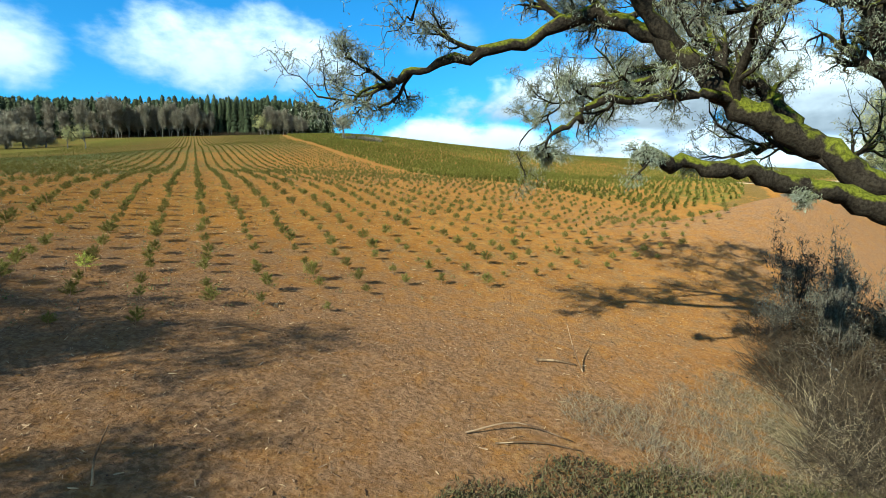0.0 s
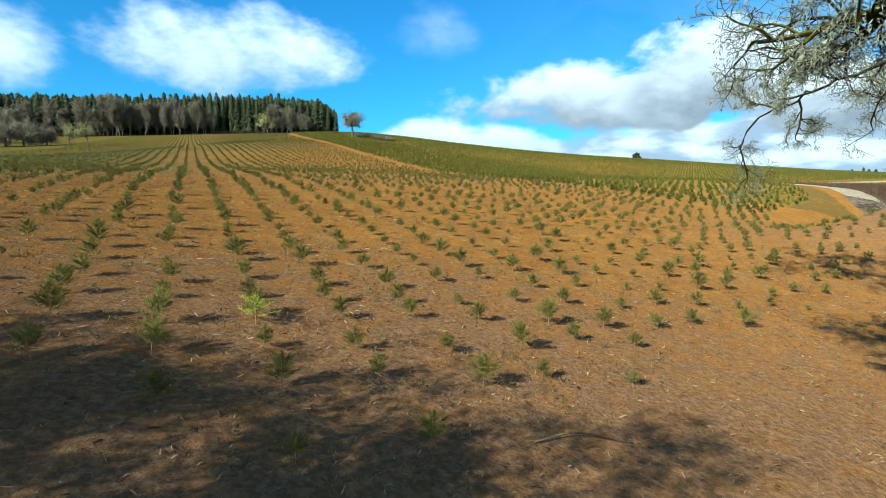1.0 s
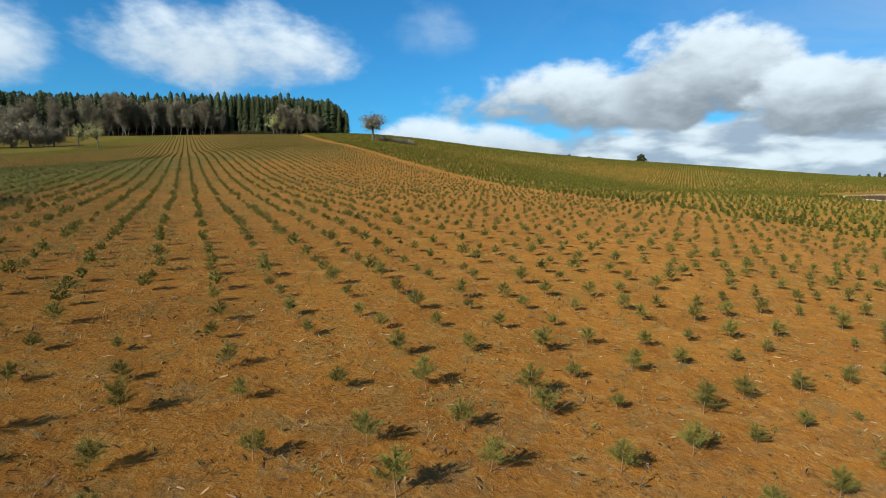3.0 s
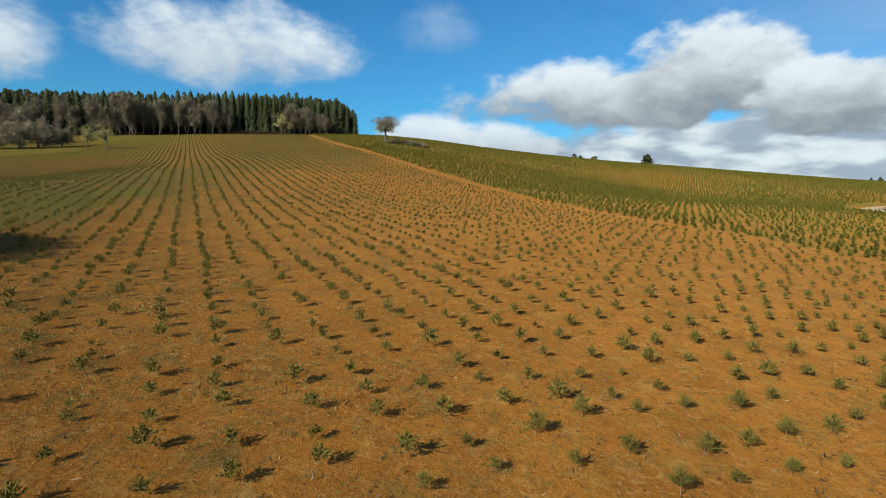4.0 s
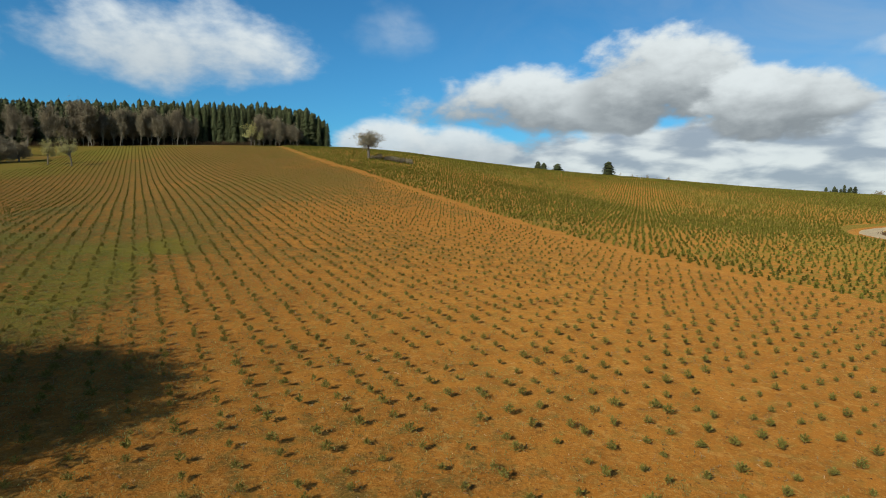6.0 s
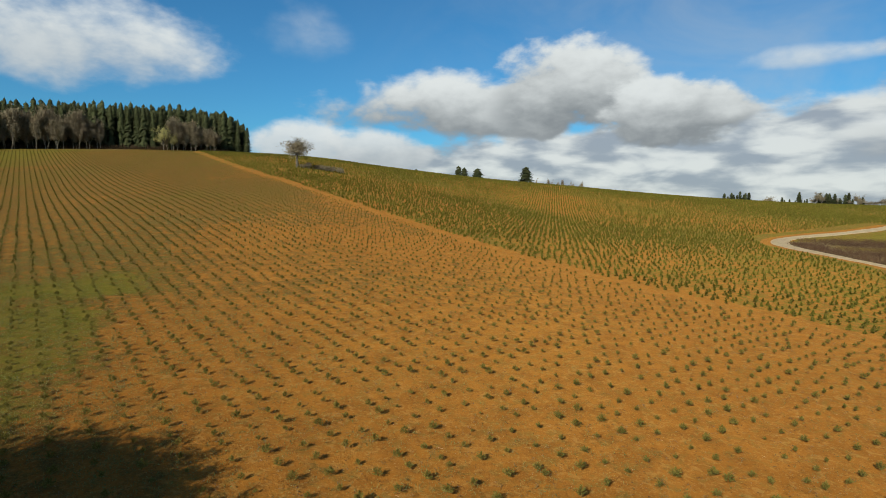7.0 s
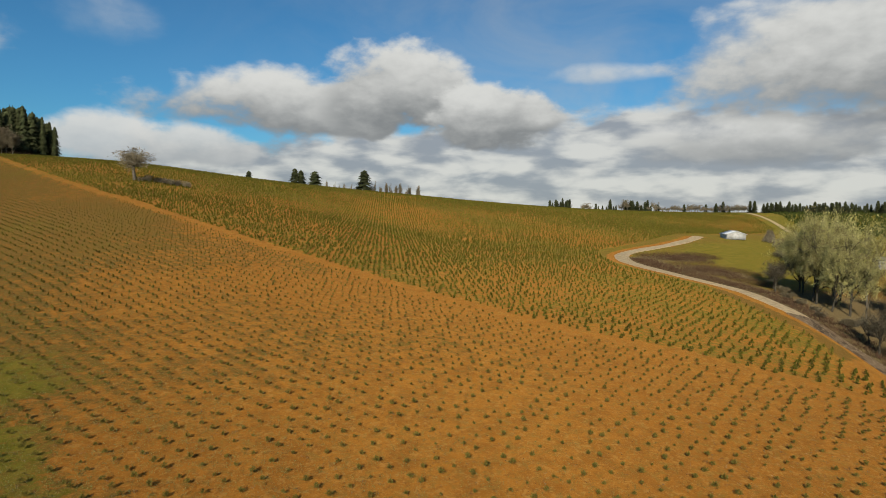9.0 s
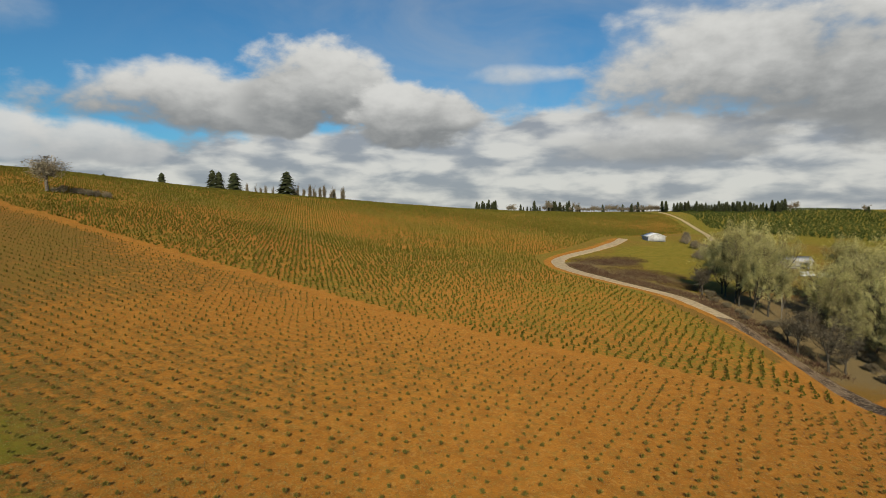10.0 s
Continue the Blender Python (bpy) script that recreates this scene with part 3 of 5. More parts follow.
def plant_upper():
    xy, rng = planted(UPPER, 1.60, 1.72, 12, 0.13, 0.06)
    z = surface(xy[:, 0], xy[:, 1])
    n = fractal(xy[:, 0], xy[:, 1], 60, 21)
    size = (0.61 + 0.45 * n) * (0.75 + 0.5 * rng.random(len(xy))) * np.clip(0.9 + (np.hypot(xy[:, 0], xy[:, 1] - 60) - 60) / 500, 0.9, 1.15)
    keep = rng.random(len(xy)) > 0.15 * (fractal(xy[:, 0], xy[:, 1], 30, 22) > 0.62)
    xyz = np.column_stack([xy, z - 0.03])[keep]
    size = size[keep]
    r = np.hypot(xyz[:, 0] + 40, xyz[:, 1] - 30)
    order = np.argsort(r)
    xyz, size = xyz[order], size[order]
    turn = rng.random(len(xyz)) * 6.283
    near = 220
    kinds = []
    for k in range(5):
        kinds.append((mesh_of("crown", *simple_plant(110 + k, 40, 0.46, 0.03, 0.085), M_YOUNG), mesh_of("stem", *tube([(0, 0, 0), (0.01, 0, 0.4), (0, 0.01, 0.9)], [0.02, 0.014, 0.005], 5), M_STEM)))
    for q in range(near):
        thing = new("young_fir")
        thing.matrix_basis = Matrix.LocRotScale(xyz[q], Euler((rng.normal(0, 0.05), rng.normal(0, 0.05), turn[q])), (size[q] * 0.95, size[q] * 0.95, size[q] * 0.82))
        tagged(thing, "bushy waist-high young fir beside the dirt track", "young fir", "planted young firs")
        for me in kinds[q % 5]:
            ob = new(me.name.split(".")[0], me)
            ob.parent = thing
    pieces = []
    bands = ((near, 7000, [simple_plant(90 + k, 30, 0.46, 0.03, 0.10) for k in range(5)]), (7000, len(xyz), [simple_plant(95 + k, 11, 0.48, 0.03, 0.17) for k in range(4)]))
    for lo, hi, temps in bands:
        for k, t in enumerate(temps):
            q = slice(lo + k, hi, len(temps))
            pieces.append(spread(t, xyz[q], turn[q], size[q] * rng.uniform(0.9, 1.2, len(size[q])), size[q] * 0.9))
    stuff("young_fir_rows", pieces, M_YOUNG, "dense rows of waist-high young firs beyond the dirt track", "young firs")


plant_field()
plant_upper()


# ---------------------------------------------------------------- conifers
def conifer_meshes(seed, layers=24, arms=9):
    """A tall fir, 1 high: trunk and crown of drooping boughs."""
    rng = np.random.default_rng(seed)
    bits = []
    for k in range(layers):
        h = 0.03 + 0.94 * k / layers
        reach = 0.150 * (1.0 - h) ** 0.62 + 0.012
        for q in range(arms):
            t = 6.283 * (q + rng.random() * 0.8) / arms + k
            rr = reach * (0.65 + 0.6 * rng.random())
            base = np.array([0, 0, h + 0.05 * rng.random()])
            tip = np.array([math.cos(t) * rr, math.sin(t) * rr, h - 0.06 * rng.random() - rr * 0.25])
            side = np.array([-math.sin(t), math.cos(t), 0]) * (0.018 + 0.25 * rr * 0.5)
            mid = (base + tip) / 2 + np.array([0, 0, 0.012])
            bits.append((np.array([base, mid + side - [0, 0, 0.012], tip, mid - side - [0, 0, 0.012], mid]), np.array([[0, 1, 4], [1, 2, 4], [2, 3, 4], [3, 0, 4]])))
    bits.append(blade(rng, np.array([0, 0, 0.9]), np.array([0, 0, 1.0]), 0.008))
    v, f = join(bits)
    return mesh_of("crown", v, f, M_FIR), mesh_of("trunk", *tube([(0, 0, -0.02), (0, 0, 0.4), (0, 0, 0.95)], [0.014, 0.010, 0.002], 6), M_BARK)


M_FARTWIG = material("far_pale_twigs", (0.285, 0.230, 0.150), 0.95, (0.205, 0.165, 0.105), 0.3, vary=0.35)
FIRS = [conifer_meshes(100 + k) for k in range(6)]


def conifer(x, y, tall, wide=1.0, label="tall dark green fir tree", group="", seed=0):
    rng = random.Random(seed * 7919 + int(x * 13) + int(y * 31))
    thing = new("conifer")
    thing.matrix_basis = Matrix.LocRotScale((x, y, ground_z(x, y)), Euler((0, 0, rng.random() * 6.28)), (tall * wide, tall * wide, tall))
    tagged(thing, label, "conifer", group)
    for me in FIRS[rng.randrange(6)]:
        ob = new(me.name.split(".")[0], me)
        ob.parent = thing
    return thing


def plant_forest():
    rng = random.Random(5)
    rear = []
    for row in range(8):
        x = -92 - row * 2
        while x > -430:
            y = 474 + row * 7 + rng.uniform(-2, 2) - 0.0008 * (x + 100) ** 2
            tall, wide = rng.uniform(27, 34) * min(1.0, 0.62 + (-x - 92) * 0.022), rng.uniform(0.9, 1.4)
            if row < 3:
                conifer(x, y, tall, wide, "tall dark fir at the forest edge", "forest edge firs", row)
            else:
                rear.append((x, y, tall, wide))
            x -= rng.uniform(4.2, 6.6) if row < 3 else rng.uniform(3.0, 5.0)
    r = np.array(rear)
    z = surface(r[:, 0], r[:, 1])
    pieces = []
    for k in range(3):
        me = FIRS[k][0]
        v, f = np.zeros(len(me.vertices) * 3), np.zeros(len(me.polygons) * 3, int)
        me.vertices.foreach_get("co", v)
        me.polygons.foreach_get("vertices", f)
        q = r[k::3]
        pieces.append(spread((v.reshape(-1, 3), f.reshape(-1, 3)), np.column_stack([q[:, :2], z[k::3]]), q[:, 0] * 1.7, q[:, 2] * q[:, 3], q[:, 2]))
    stuff("fir_forest", pieces, M_FIR, "dense dark firs filling the forest behind its edge", "forest")


plant_forest()


# ---------------------------------------------------------------- broadleaf trees
M_LICHEN = material("lichen", (0.31, 0.30, 0.20), 0.95, (0.20, 0.19, 0.10), 3.0, vary=0.35)
M_TWIG = material("bare_twigs", (0.22, 0.175, 0.105), 0.9, (0.14, 0.11, 0.065), 2.0, vary=0.3)
M_GREYTWIG = material("lichened_oak_twigs", (0.16, 0.135, 0.09), 0.95, (0.055, 0.042, 0.028), 2.5, vary=0.4)
M_OAKFUZZ = material("lichened_twigs", (0.310, 0.272, 0.098), 0.95, (0.45, 0.40, 0.170), 0.5, vary=0.55)
M_PALEBARK = material("pale_bark", (0.21, 0.18, 0.135), 0.95, (0.13, 0.11, 0.08), 1.0, vary=0.2)
M_OAKBARK = material("dark_oak_bark", (0.060, 0.047, 0.034), 0.95, (0.030, 0.023, 0.016), 3.0, bump=0.6, bump_scale=10.0, fine=(0.15, 0.14, 0.10))
M_DRY = material("dry_stalks", (0.25, 0.18, 0.095), 0.9, (0.15, 0.11, 0.07), 3.0, vary=0.4)
M_BRAMBLE = material("dead_bramble", (0.074, 0.049, 0.026), 0.95, (0.038, 0.025, 0.013), 2.0, vary=0.45)
M_BRACKEN = material("dead_bracken", (0.085, 0.048, 0.028), 0.95, (0.125, 0.076, 0.042), 0.3, vary=0.3)
M_WEED = material("weed_leaves", (0.10, 0.105, 0.030), 0.95, (0.17, 0.155, 0.06), 5.0, vary=0.45)
M_IVY = material("undergrowth_leaves", (0.085, 0.072, 0.024), 0.95, (0.15, 0.105, 0.048), 5.0, vary=0.4)
M_STRAW = material("straw_bits", (0.29, 0.175, 0.092), 0.95, (0.100, 0.054, 0.028), 1.7, 0.44, 0.56, vary=0.6)
M_CLOD = material("soil_clods", (0.20, 0.095, 0.028), 0.95, (0.12, 0.056, 0.018), 6.0, vary=0.4)


def mossy_bark():
    """Dark oak bark with bright moss on the upper side of the limbs."""
    m = bpy.data.materials.new("mossy_bark")
    m.use_nodes = True
    g = Nodes(m.node_tree)
    tc, geo = g.add("ShaderNodeTexCoord"), g.add("ShaderNodeNewGeometry")
    p = tc.outputs["Object"]
    sep = g.add("ShaderNodeSeparateXYZ")
    g.link(geo.outputs["Normal"], sep.inputs[0])
    n1, n2 = g.noise(p, 2.2, 5.0), g.noise(p, 16.0, 5.0, 0.65)
    bark = g.mix(g.smooth(n2, 0.35, 0.68), (0.016, 0.011, 0.007), (0.044, 0.032, 0.019))
    bark = g.mix(g.math("MULTIPLY", g.smooth(n1, 0.64, 0.70), 0.14), bark, (0.20, 0.19, 0.13))
    moss = g.mix(g.smooth(n2, 0.35, 0.65), (0.062, 0.060, 0.006), (0.150, 0.142, 0.013))
    up = g.smooth(g.math("ADD", sep.outputs[2], g.math("MULTIPLY", g.math("SUBTRACT", n1, 0.5), 3.4)), 0.2, 0.7)
    col = g.mix(up, bark, moss)
    b = g.add("ShaderNodeBsdfPrincipled")
    b.inputs["Roughness"].default_value = 1.0
    b.inputs["Specular IOR Level"].default_value = 0.06
    g.link(col, b.inputs["Base Color"])
    bn = g.add("ShaderNodeBump")
    bn.inputs["Strength"].default_value, bn.inputs["Distance"].default_value = 0.8, 0.04
    g.link(n2, bn.inputs["Height"])
    g.link(bn.outputs[0], b.inputs["Normal"])
    out = g.add("ShaderNodeOutputMaterial")
    g.link(b.outputs[0], out.inputs[0])
    return m


M_MOSS = mossy_bark()


def unit(v):
    return v / (np.linalg.norm(v) + 1e-9)


FINE = (0.1, 0.04, 0.018, 0.010, 0.008)


def grow(rng, start, way, length, radius, level, plan, limbs, twigs, ends):
    """One limb with its side limbs. plan: for each level, (side limbs, their length, their spread, bend, lift)."""
    n = 6 if level == 0 else 5 if level < 3 else 4
    count, share, spreading, bend, lift = plan[level]
    pts, d = [np.array(start, float)], unit(np.array(way, float))
    for k in range(n - 1):
        d = unit(d + rng.normal(0, bend, 3) + np.array([0, 0, lift]))
        pts.append(pts[-1] + d * length / (n - 1))
    radius = max(radius, FINE[level])
    rad = np.linspace(radius, radius * (0.55 if level < 2 else 0.4), n)
    sides = (8, 6, 5, 3, 3)[level]
    (limbs if level < len(plan) - 1 else twigs).append(tube(pts, rad, sides))
    pts = np.array(pts)
    if level == len(plan) - 1:
        ends += [pts[-1], pts[-2], pts[len(pts) // 2]]
        return
    side_limbs(rng, pts, rad, length, level, plan, limbs, twigs, ends, 0.72 if level == 0 and length < 5 else 0.14 if level == 0 and length > 12 else 0.3)


def side_limbs(rng, pts, rad, length, level, plan, limbs, twigs, ends, first=0.3):
    count, share, spreading, bend, lift = plan[level]
    for k in range(count):
        t = (first + (1 - first) * (k + rng.random()) / count) * (len(pts) - 1)
        t = len(pts) - 1 if k == count - 1 else min(t, len(pts) - 1.001)
        i = min(int(t), len(pts) - 2)
        at = pts[i] + (pts[i + 1] - pts[i]) * (t - i)
        d = unit(pts[i + 1] - pts[i])
        side = unit(np.cross(d, rng.normal(size=3)))
        d = unit(d + side * spreading * (0.6 + 0.8 * rng.random()))
        r = np.interp(t, np.arange(len(rad)), rad) * (0.55 + 0.2 * rng.random())
        grow(rng, at, d, length * share * (0.6 + 0.7 * rng.random()), r, level + 1, plan, limbs, twigs, ends)


def tufts(rng, ends, each, size, wander, droop, fat):
    """Small leafy clumps round the ends of twigs."""
    e = np.repeat(np.array(ends), each, 0)
    e = e + rng.normal(0, wander, e.shape)
    d = rng.normal(size=e.shape) + np.array([0, 0, droop])
    d /= np.linalg.norm(d, axis=1)[:, None]
    d *= (size * (0.5 + rng.random(len(e))))[:, None]
    w = np.cross(d, rng.normal(size=e.shape))
    w *= (fat * (0.6 + 0.8 * rng.random(len(e))) / (np.linalg.norm(w, axis=1) + 1e-9))[:, None]
    mid = e + d * 0.45 + rng.normal(0, size * 0.12, e.shape)
    v = np.stack([e, mid + w, e + d, mid - w], 1).reshape(-1, 3)
    k = np.arange(len(e))[:, None] * 4
    return v, np.vstack([k + np.array([[0, 1, 2]]), k + np.array([[0, 2, 3]])])


GROVE_PLAN = [(10, 0.95, 0.75, 0.07, 0.03), (7, 0.50, 0.70, 0.16, 0.10), (6, 0.50, 0.8, 0.22, 0.0), (4, 0.55, 0.9, 0.3, -0.06), (0, 0, 0, 0.35, -0.10)]
OAK_PLAN = [(8, 0.95, 0.42, 0.07, 0.06), (7, 0.46, 0.62, 0.14, 0.16), (5, 0.52, 0.8, 0.2, 0.06), (4, 0.55, 0.9, 0.28, 0.02), (0, 0, 0, 0.35, -0.03)]
ROUND_PLAN = [(6, 1.05, 1.0, 0.10, 0.03), (6, 0.60, 0.95, 0.20, 0.04), (5, 0.6, 0.9, 0.28, 0.0), (4, 0.6, 0.9, 0.35, -0.02), (0, 0, 0, 0.4, -0.03)]
VASE_PLAN = [(6, 0.95, 0.8, 0.05, 0.14), (5, 0.52, 0.75, 0.12, 0.12), (4, 0.52, 0.8, 0.2, 0.06), (3, 0.6, 0.9, 0.3, 0.02), (0, 0, 0, 0.35, 0.0)]
SLIM_PLAN = [(13, 0.62, 0.34, 0.03, 0.06), (8, 0.5, 0.42, 0.08, 0.18), (6, 0.6, 0.5, 0.14, 0.14), (0, 0, 0, 0.2, 0.10)]


def tree_meshes(seed, plan, trunk, girth, tuft=(3, 0.5, 0.35, -0.2, 0.10), bark=None, leaf=None):
    """Meshes of one bare or lichen-hung tree, in metres, with its foot at the origin."""
    rng = np.random.default_rng(seed)
    limbs, twigs, ends = [], [], []
    grow(rng, (0, 0, -0.2), (rng.normal(0, 0.06), rng.normal(0, 0.06), 1), trunk, girth, 0, plan, limbs, twigs, ends)
    crown = two_mesh("crown", join(twigs), tufts(rng, ends, *tuft), M_TWIG, leaf or M_OAKFUZZ)
    return [mesh_of("trunk", *join(limbs), bark or M_BARK, True), crown]


TALL = {}


def place_tree(name, meshes, x, y, tall, turn, label, category, group="", wide=1.0):
    """A copy of a tree made so tall, in metres."""
    thing = new(name)
    size = tall / max(v.co.z for v in meshes[1].vertices) if meshes[1] not in TALL else tall / TALL[meshes[1]]
    TALL[meshes[1]] = tall / size
    thing.matrix_basis = Matrix.LocRotScale((x, y, ground_z(x, y) - 0.1), Euler((0, 0, turn)), (size * wide, size * wide, size))
    tagged(thing, label, category, group)
    for me in meshes:
        ob = new(me.name.split(".")[0], me)
        ob.parent = thing
    return thing


GROVE = [tree_meshes(200 + k, GROVE_PLAN, 6.0, 0.24, (3, 0.36, 0.17, -0.7, 0.020), M_OAKBARK) for k in range(5)]
DARK = [tree_meshes(250 + k, VASE_PLAN, 3.0, 0.22, (2, 0.4, 0.2, 0.6, 0.02), M_OAKBARK, M_GREYTWIG) for k in range(2)]
THIN = [tree_meshes(200 + k, OAK_PLAN, 8.0, 0.24, (4, 0.36, 0.24, -0.2, 0.050)) for k in range(3)]
SCRUB = [tree_meshes(234 + k, ROUND_PLAN, 1.2, 0.14, (2, 0.3, 0.18, 0.3, 0.016), M_BARK, M_TWIG) for k in range(2)]
SLIM = tree_meshes(215, SLIM_PLAN, 15.0, 0.22, (2, 0.8, 0.4, -0.5, 0.04), M_PALEBARK, M_OAKFUZZ)
BARE = [tree_meshes(212 + k, SLIM_PLAN, 15.0, 0.22, (4, 1.5, 0.6, 1.2, 0.028), M_PALEBARK, M_FARTWIG) for k in range(3)]
APPLE = [tree_meshes(220 + k, VASE_PLAN, 4.0, 0.30, (3, 0.5, 0.22, 0.6, 0.03), M_BARK, M_OAKFUZZ) for k in range(2)]
FAR = [tree_meshes(222 + k, VASE_PLAN, 3.0, 0.26, (2, 0.5, 0.25, 0.6, 0.035), M_PALEBARK, M_FARTWIG) for k in range(2)]
LONE = tree_meshes(226, VASE_PLAN, 3.0, 0.22, (2, 0.5, 0.2, 0.5, 0.016), M_BARK, M_FARTWIG)
BUSH = [tree_meshes(230 + k, ROUND_PLAN, 1.2, 0.16, (3, 0.3, 0.18, 0.3, 0.02), M_BARK, M_FARTWIG) for k in range(2)]

THICKET = tree_meshes(240, ROUND_PLAN, 1.0, 0.05, (2, 0.16, 0.1, 0.3, 0.006), M_BARK, M_BRAMBLE)


def grove():
    rng = random.Random(8)
    pale = "bare oak hung with pale green lichen beside the lane"
    spots = [(90, 113.5, 19), (84, 108, 22), (95, 117, 17), (81.8, 106, 23), (79.5, 101.5, 21), (82, 99, 22), (92, 106, 24), (101, 112, 22),
             (119, 94, 25), (110, 90, 24), (104, 85, 22), (95, 80.5, 20), (125, 92, 25), (114, 84, 22), (88, 75, 18), (99, 74, 20), (122, 82, 23), (135, 90, 25), (84, 81, 15), (150, 98, 24), (79, 70, 15), (127, 97, 24), (99, 92, 20), (92, 87, 17), (108, 78, 21), (115, 74, 21), (140, 84, 24), (93, 70, 19), (103, 66, 21), (86, 64.5, 17)]
    for k, (x, y, h) in enumerate(spots):
        place_tree("oak_tree", GROVE[k % 5], x, y, h * rng.uniform(0.97, 1.05), rng.random() * 6.28, pale, "tree", "oaks along the lane", rng.uniform(0.72, 0.95))
    place_tree("slim_tree", SLIM, 84.5, 97, 24, 0.5, "slender tall leafless tree with a pale trunk", "tree", "", 0.8)
    for x, y, h, w in [(83.5, 116.5, 9.5, 1.3), (87, 119, 8, 1.2), (61.5, 84.5, 11, 0.9), (60.6, 78.6, 13.5, 1.0), (64.5, 77.0, 9, 1.1), (66, 88, 7, 1.2)]:
        place_tree("bare_tree", DARK[int(h) % 2], x, y, h, x, "dark bare many-stemmed tree beside the lane", "tree", "dark trees by the lane", w)
    for k, (x, y, h) in enumerate([(68, 98, 3), (70, 94, 3.5), (72, 101, 3), (74, 105, 3), (77, 109, 3.5), (80, 113, 4), (80, 90, 5), (84, 84, 5), (76, 84, 4), (92, 94, 6), (70, 72, 4), (72, 90, 3), (75, 94, 3.5), (79, 89, 4), (70, 80, 3), (82, 78, 4), (88, 82, 4.5), (75, 76, 3.5), (96, 90, 5), (94, 76, 4), (84, 72, 4)]):
        place_tree("bare_shrub", SCRUB[k % 2], x, y, h * 0.65, rng.random() * 6.28, "low tangled leafless shrub under the oaks", "shrub", "shrubs under the oaks", 1.4)
    for k, (x, y, h) in enumerate([(150, 148, 7), (165, 160, 6), (190, 178, 5), (205, 190, 5), (178, 166, 6), (214, 196, 6), (160, 150, 6)]):
        place_tree("bare_shrub", BUSH[k % 2], x, y, h, rng.random() * 6.28, "grey-brown leafless shrub at the meadow edge", "shrub", "meadow shrubs")


def skyline_trees():
    rng = random.Random(9)
    for x, y, top, w in [(364, 1100, 103, 2.9), (230, 1110, 101, 2.2), (240, 1105, 98, 2.2), (266, 1104, 97, 3.2), (147, 1112, 93, 2.3), (62, 1118, 88, 1.3), (36, 1120, 86, 1.2), (-66, 838, 78, 1.4)]:
        conifer(x, y, top - ground_z(x, y), w, "lone dark fir rising behind the field ridge", "ridge firs", 3)
    for k in range(10):
        x = 376 + k * 11.0 + rng.uniform(-4, 4)
        place_tree("bare_tree", BARE[k % 3], x, 1095 + rng.uniform(-5, 5), 78 + rng.uniform(-5, 5) - ground_z(x, 1095), rng.random() * 6.28, "leafless tree rising behind the ridge line", "tree", "ridge saplings", 0.5)
    for k in range(5):
        x = 292 + k * 11 + rng.uniform(-4, 4)
        place_tree("bare_tree", BARE[k % 3], x, 1098 + rng.uniform(-5, 5), 76 + rng.uniform(-4, 4) - ground_z(x, 1098), rng.random() * 6.28, "leafless tree rising behind the ridge line", "tree", "ridge saplings", 0.4)
    # far tree line beyond the field: bearing from, to, number, least and most angle of the tops, share of firs
    def far_line(lo, hi, count, low, high, firs, reach=690.0):
        for k in range(count):
            bearing = radians(lo + (hi - lo) * (k + rng.uniform(0.1, 0.9)) / count)
            r = reach + rng.uniform(-25, 25)
            x, y = -64 + r * math.sin(bearing), 37 + r * math.cos(bearing)
            tall = 29.5 + r * math.tan(radians(rng.uniform(low, high))) - ground_z(x, y)
            if rng.random() < firs:
                conifer(x, y, max(tall, 6), min(2.2, rng.uniform(26, 44) / max(tall, 6)), "distant dark fir in the far tree line", "far tree line", 4)
            else:
                place_tree("bare_tree", FAR[k % 2], x, y, max(tall, 5), rng.random() * 6.28, "distant leafless tree in the far tree line", "tree", "far leafless trees", min(1.5, 15 / max(tall, 6)))

    for row in [(40.4, 42.6, 9, 0.45, 1.0, 1.0), (43.6, 44.4, 3, 0.3, 0.6, 0.0), (44.8, 46.9, 7, 0.0, 0.5, 0.8), (46.1, 46.5, 1, 0.85, 0.95, 1.0),
                (47.2, 50.6, 22, 0.1, 0.9, 0.65), (50.2, 57.8, 44, 0.0, 0.5, 0.1), (54.5, 56.6, 5, 0.3, 0.75, 1.0), (58.0, 58.5, 2, 0.6, 0.9, 1.0),
                (59.0, 66.6, 50, 0.35, 0.8, 0.95), (66.9, 68.0, 7, 0.5, 0.95, 1.0), (68.3, 69.0, 2, 0.5, 0.8, 0.3), (73.4, 74.0, 2, 0.1, 0.45, 0.5)]:
        far_line(*row)


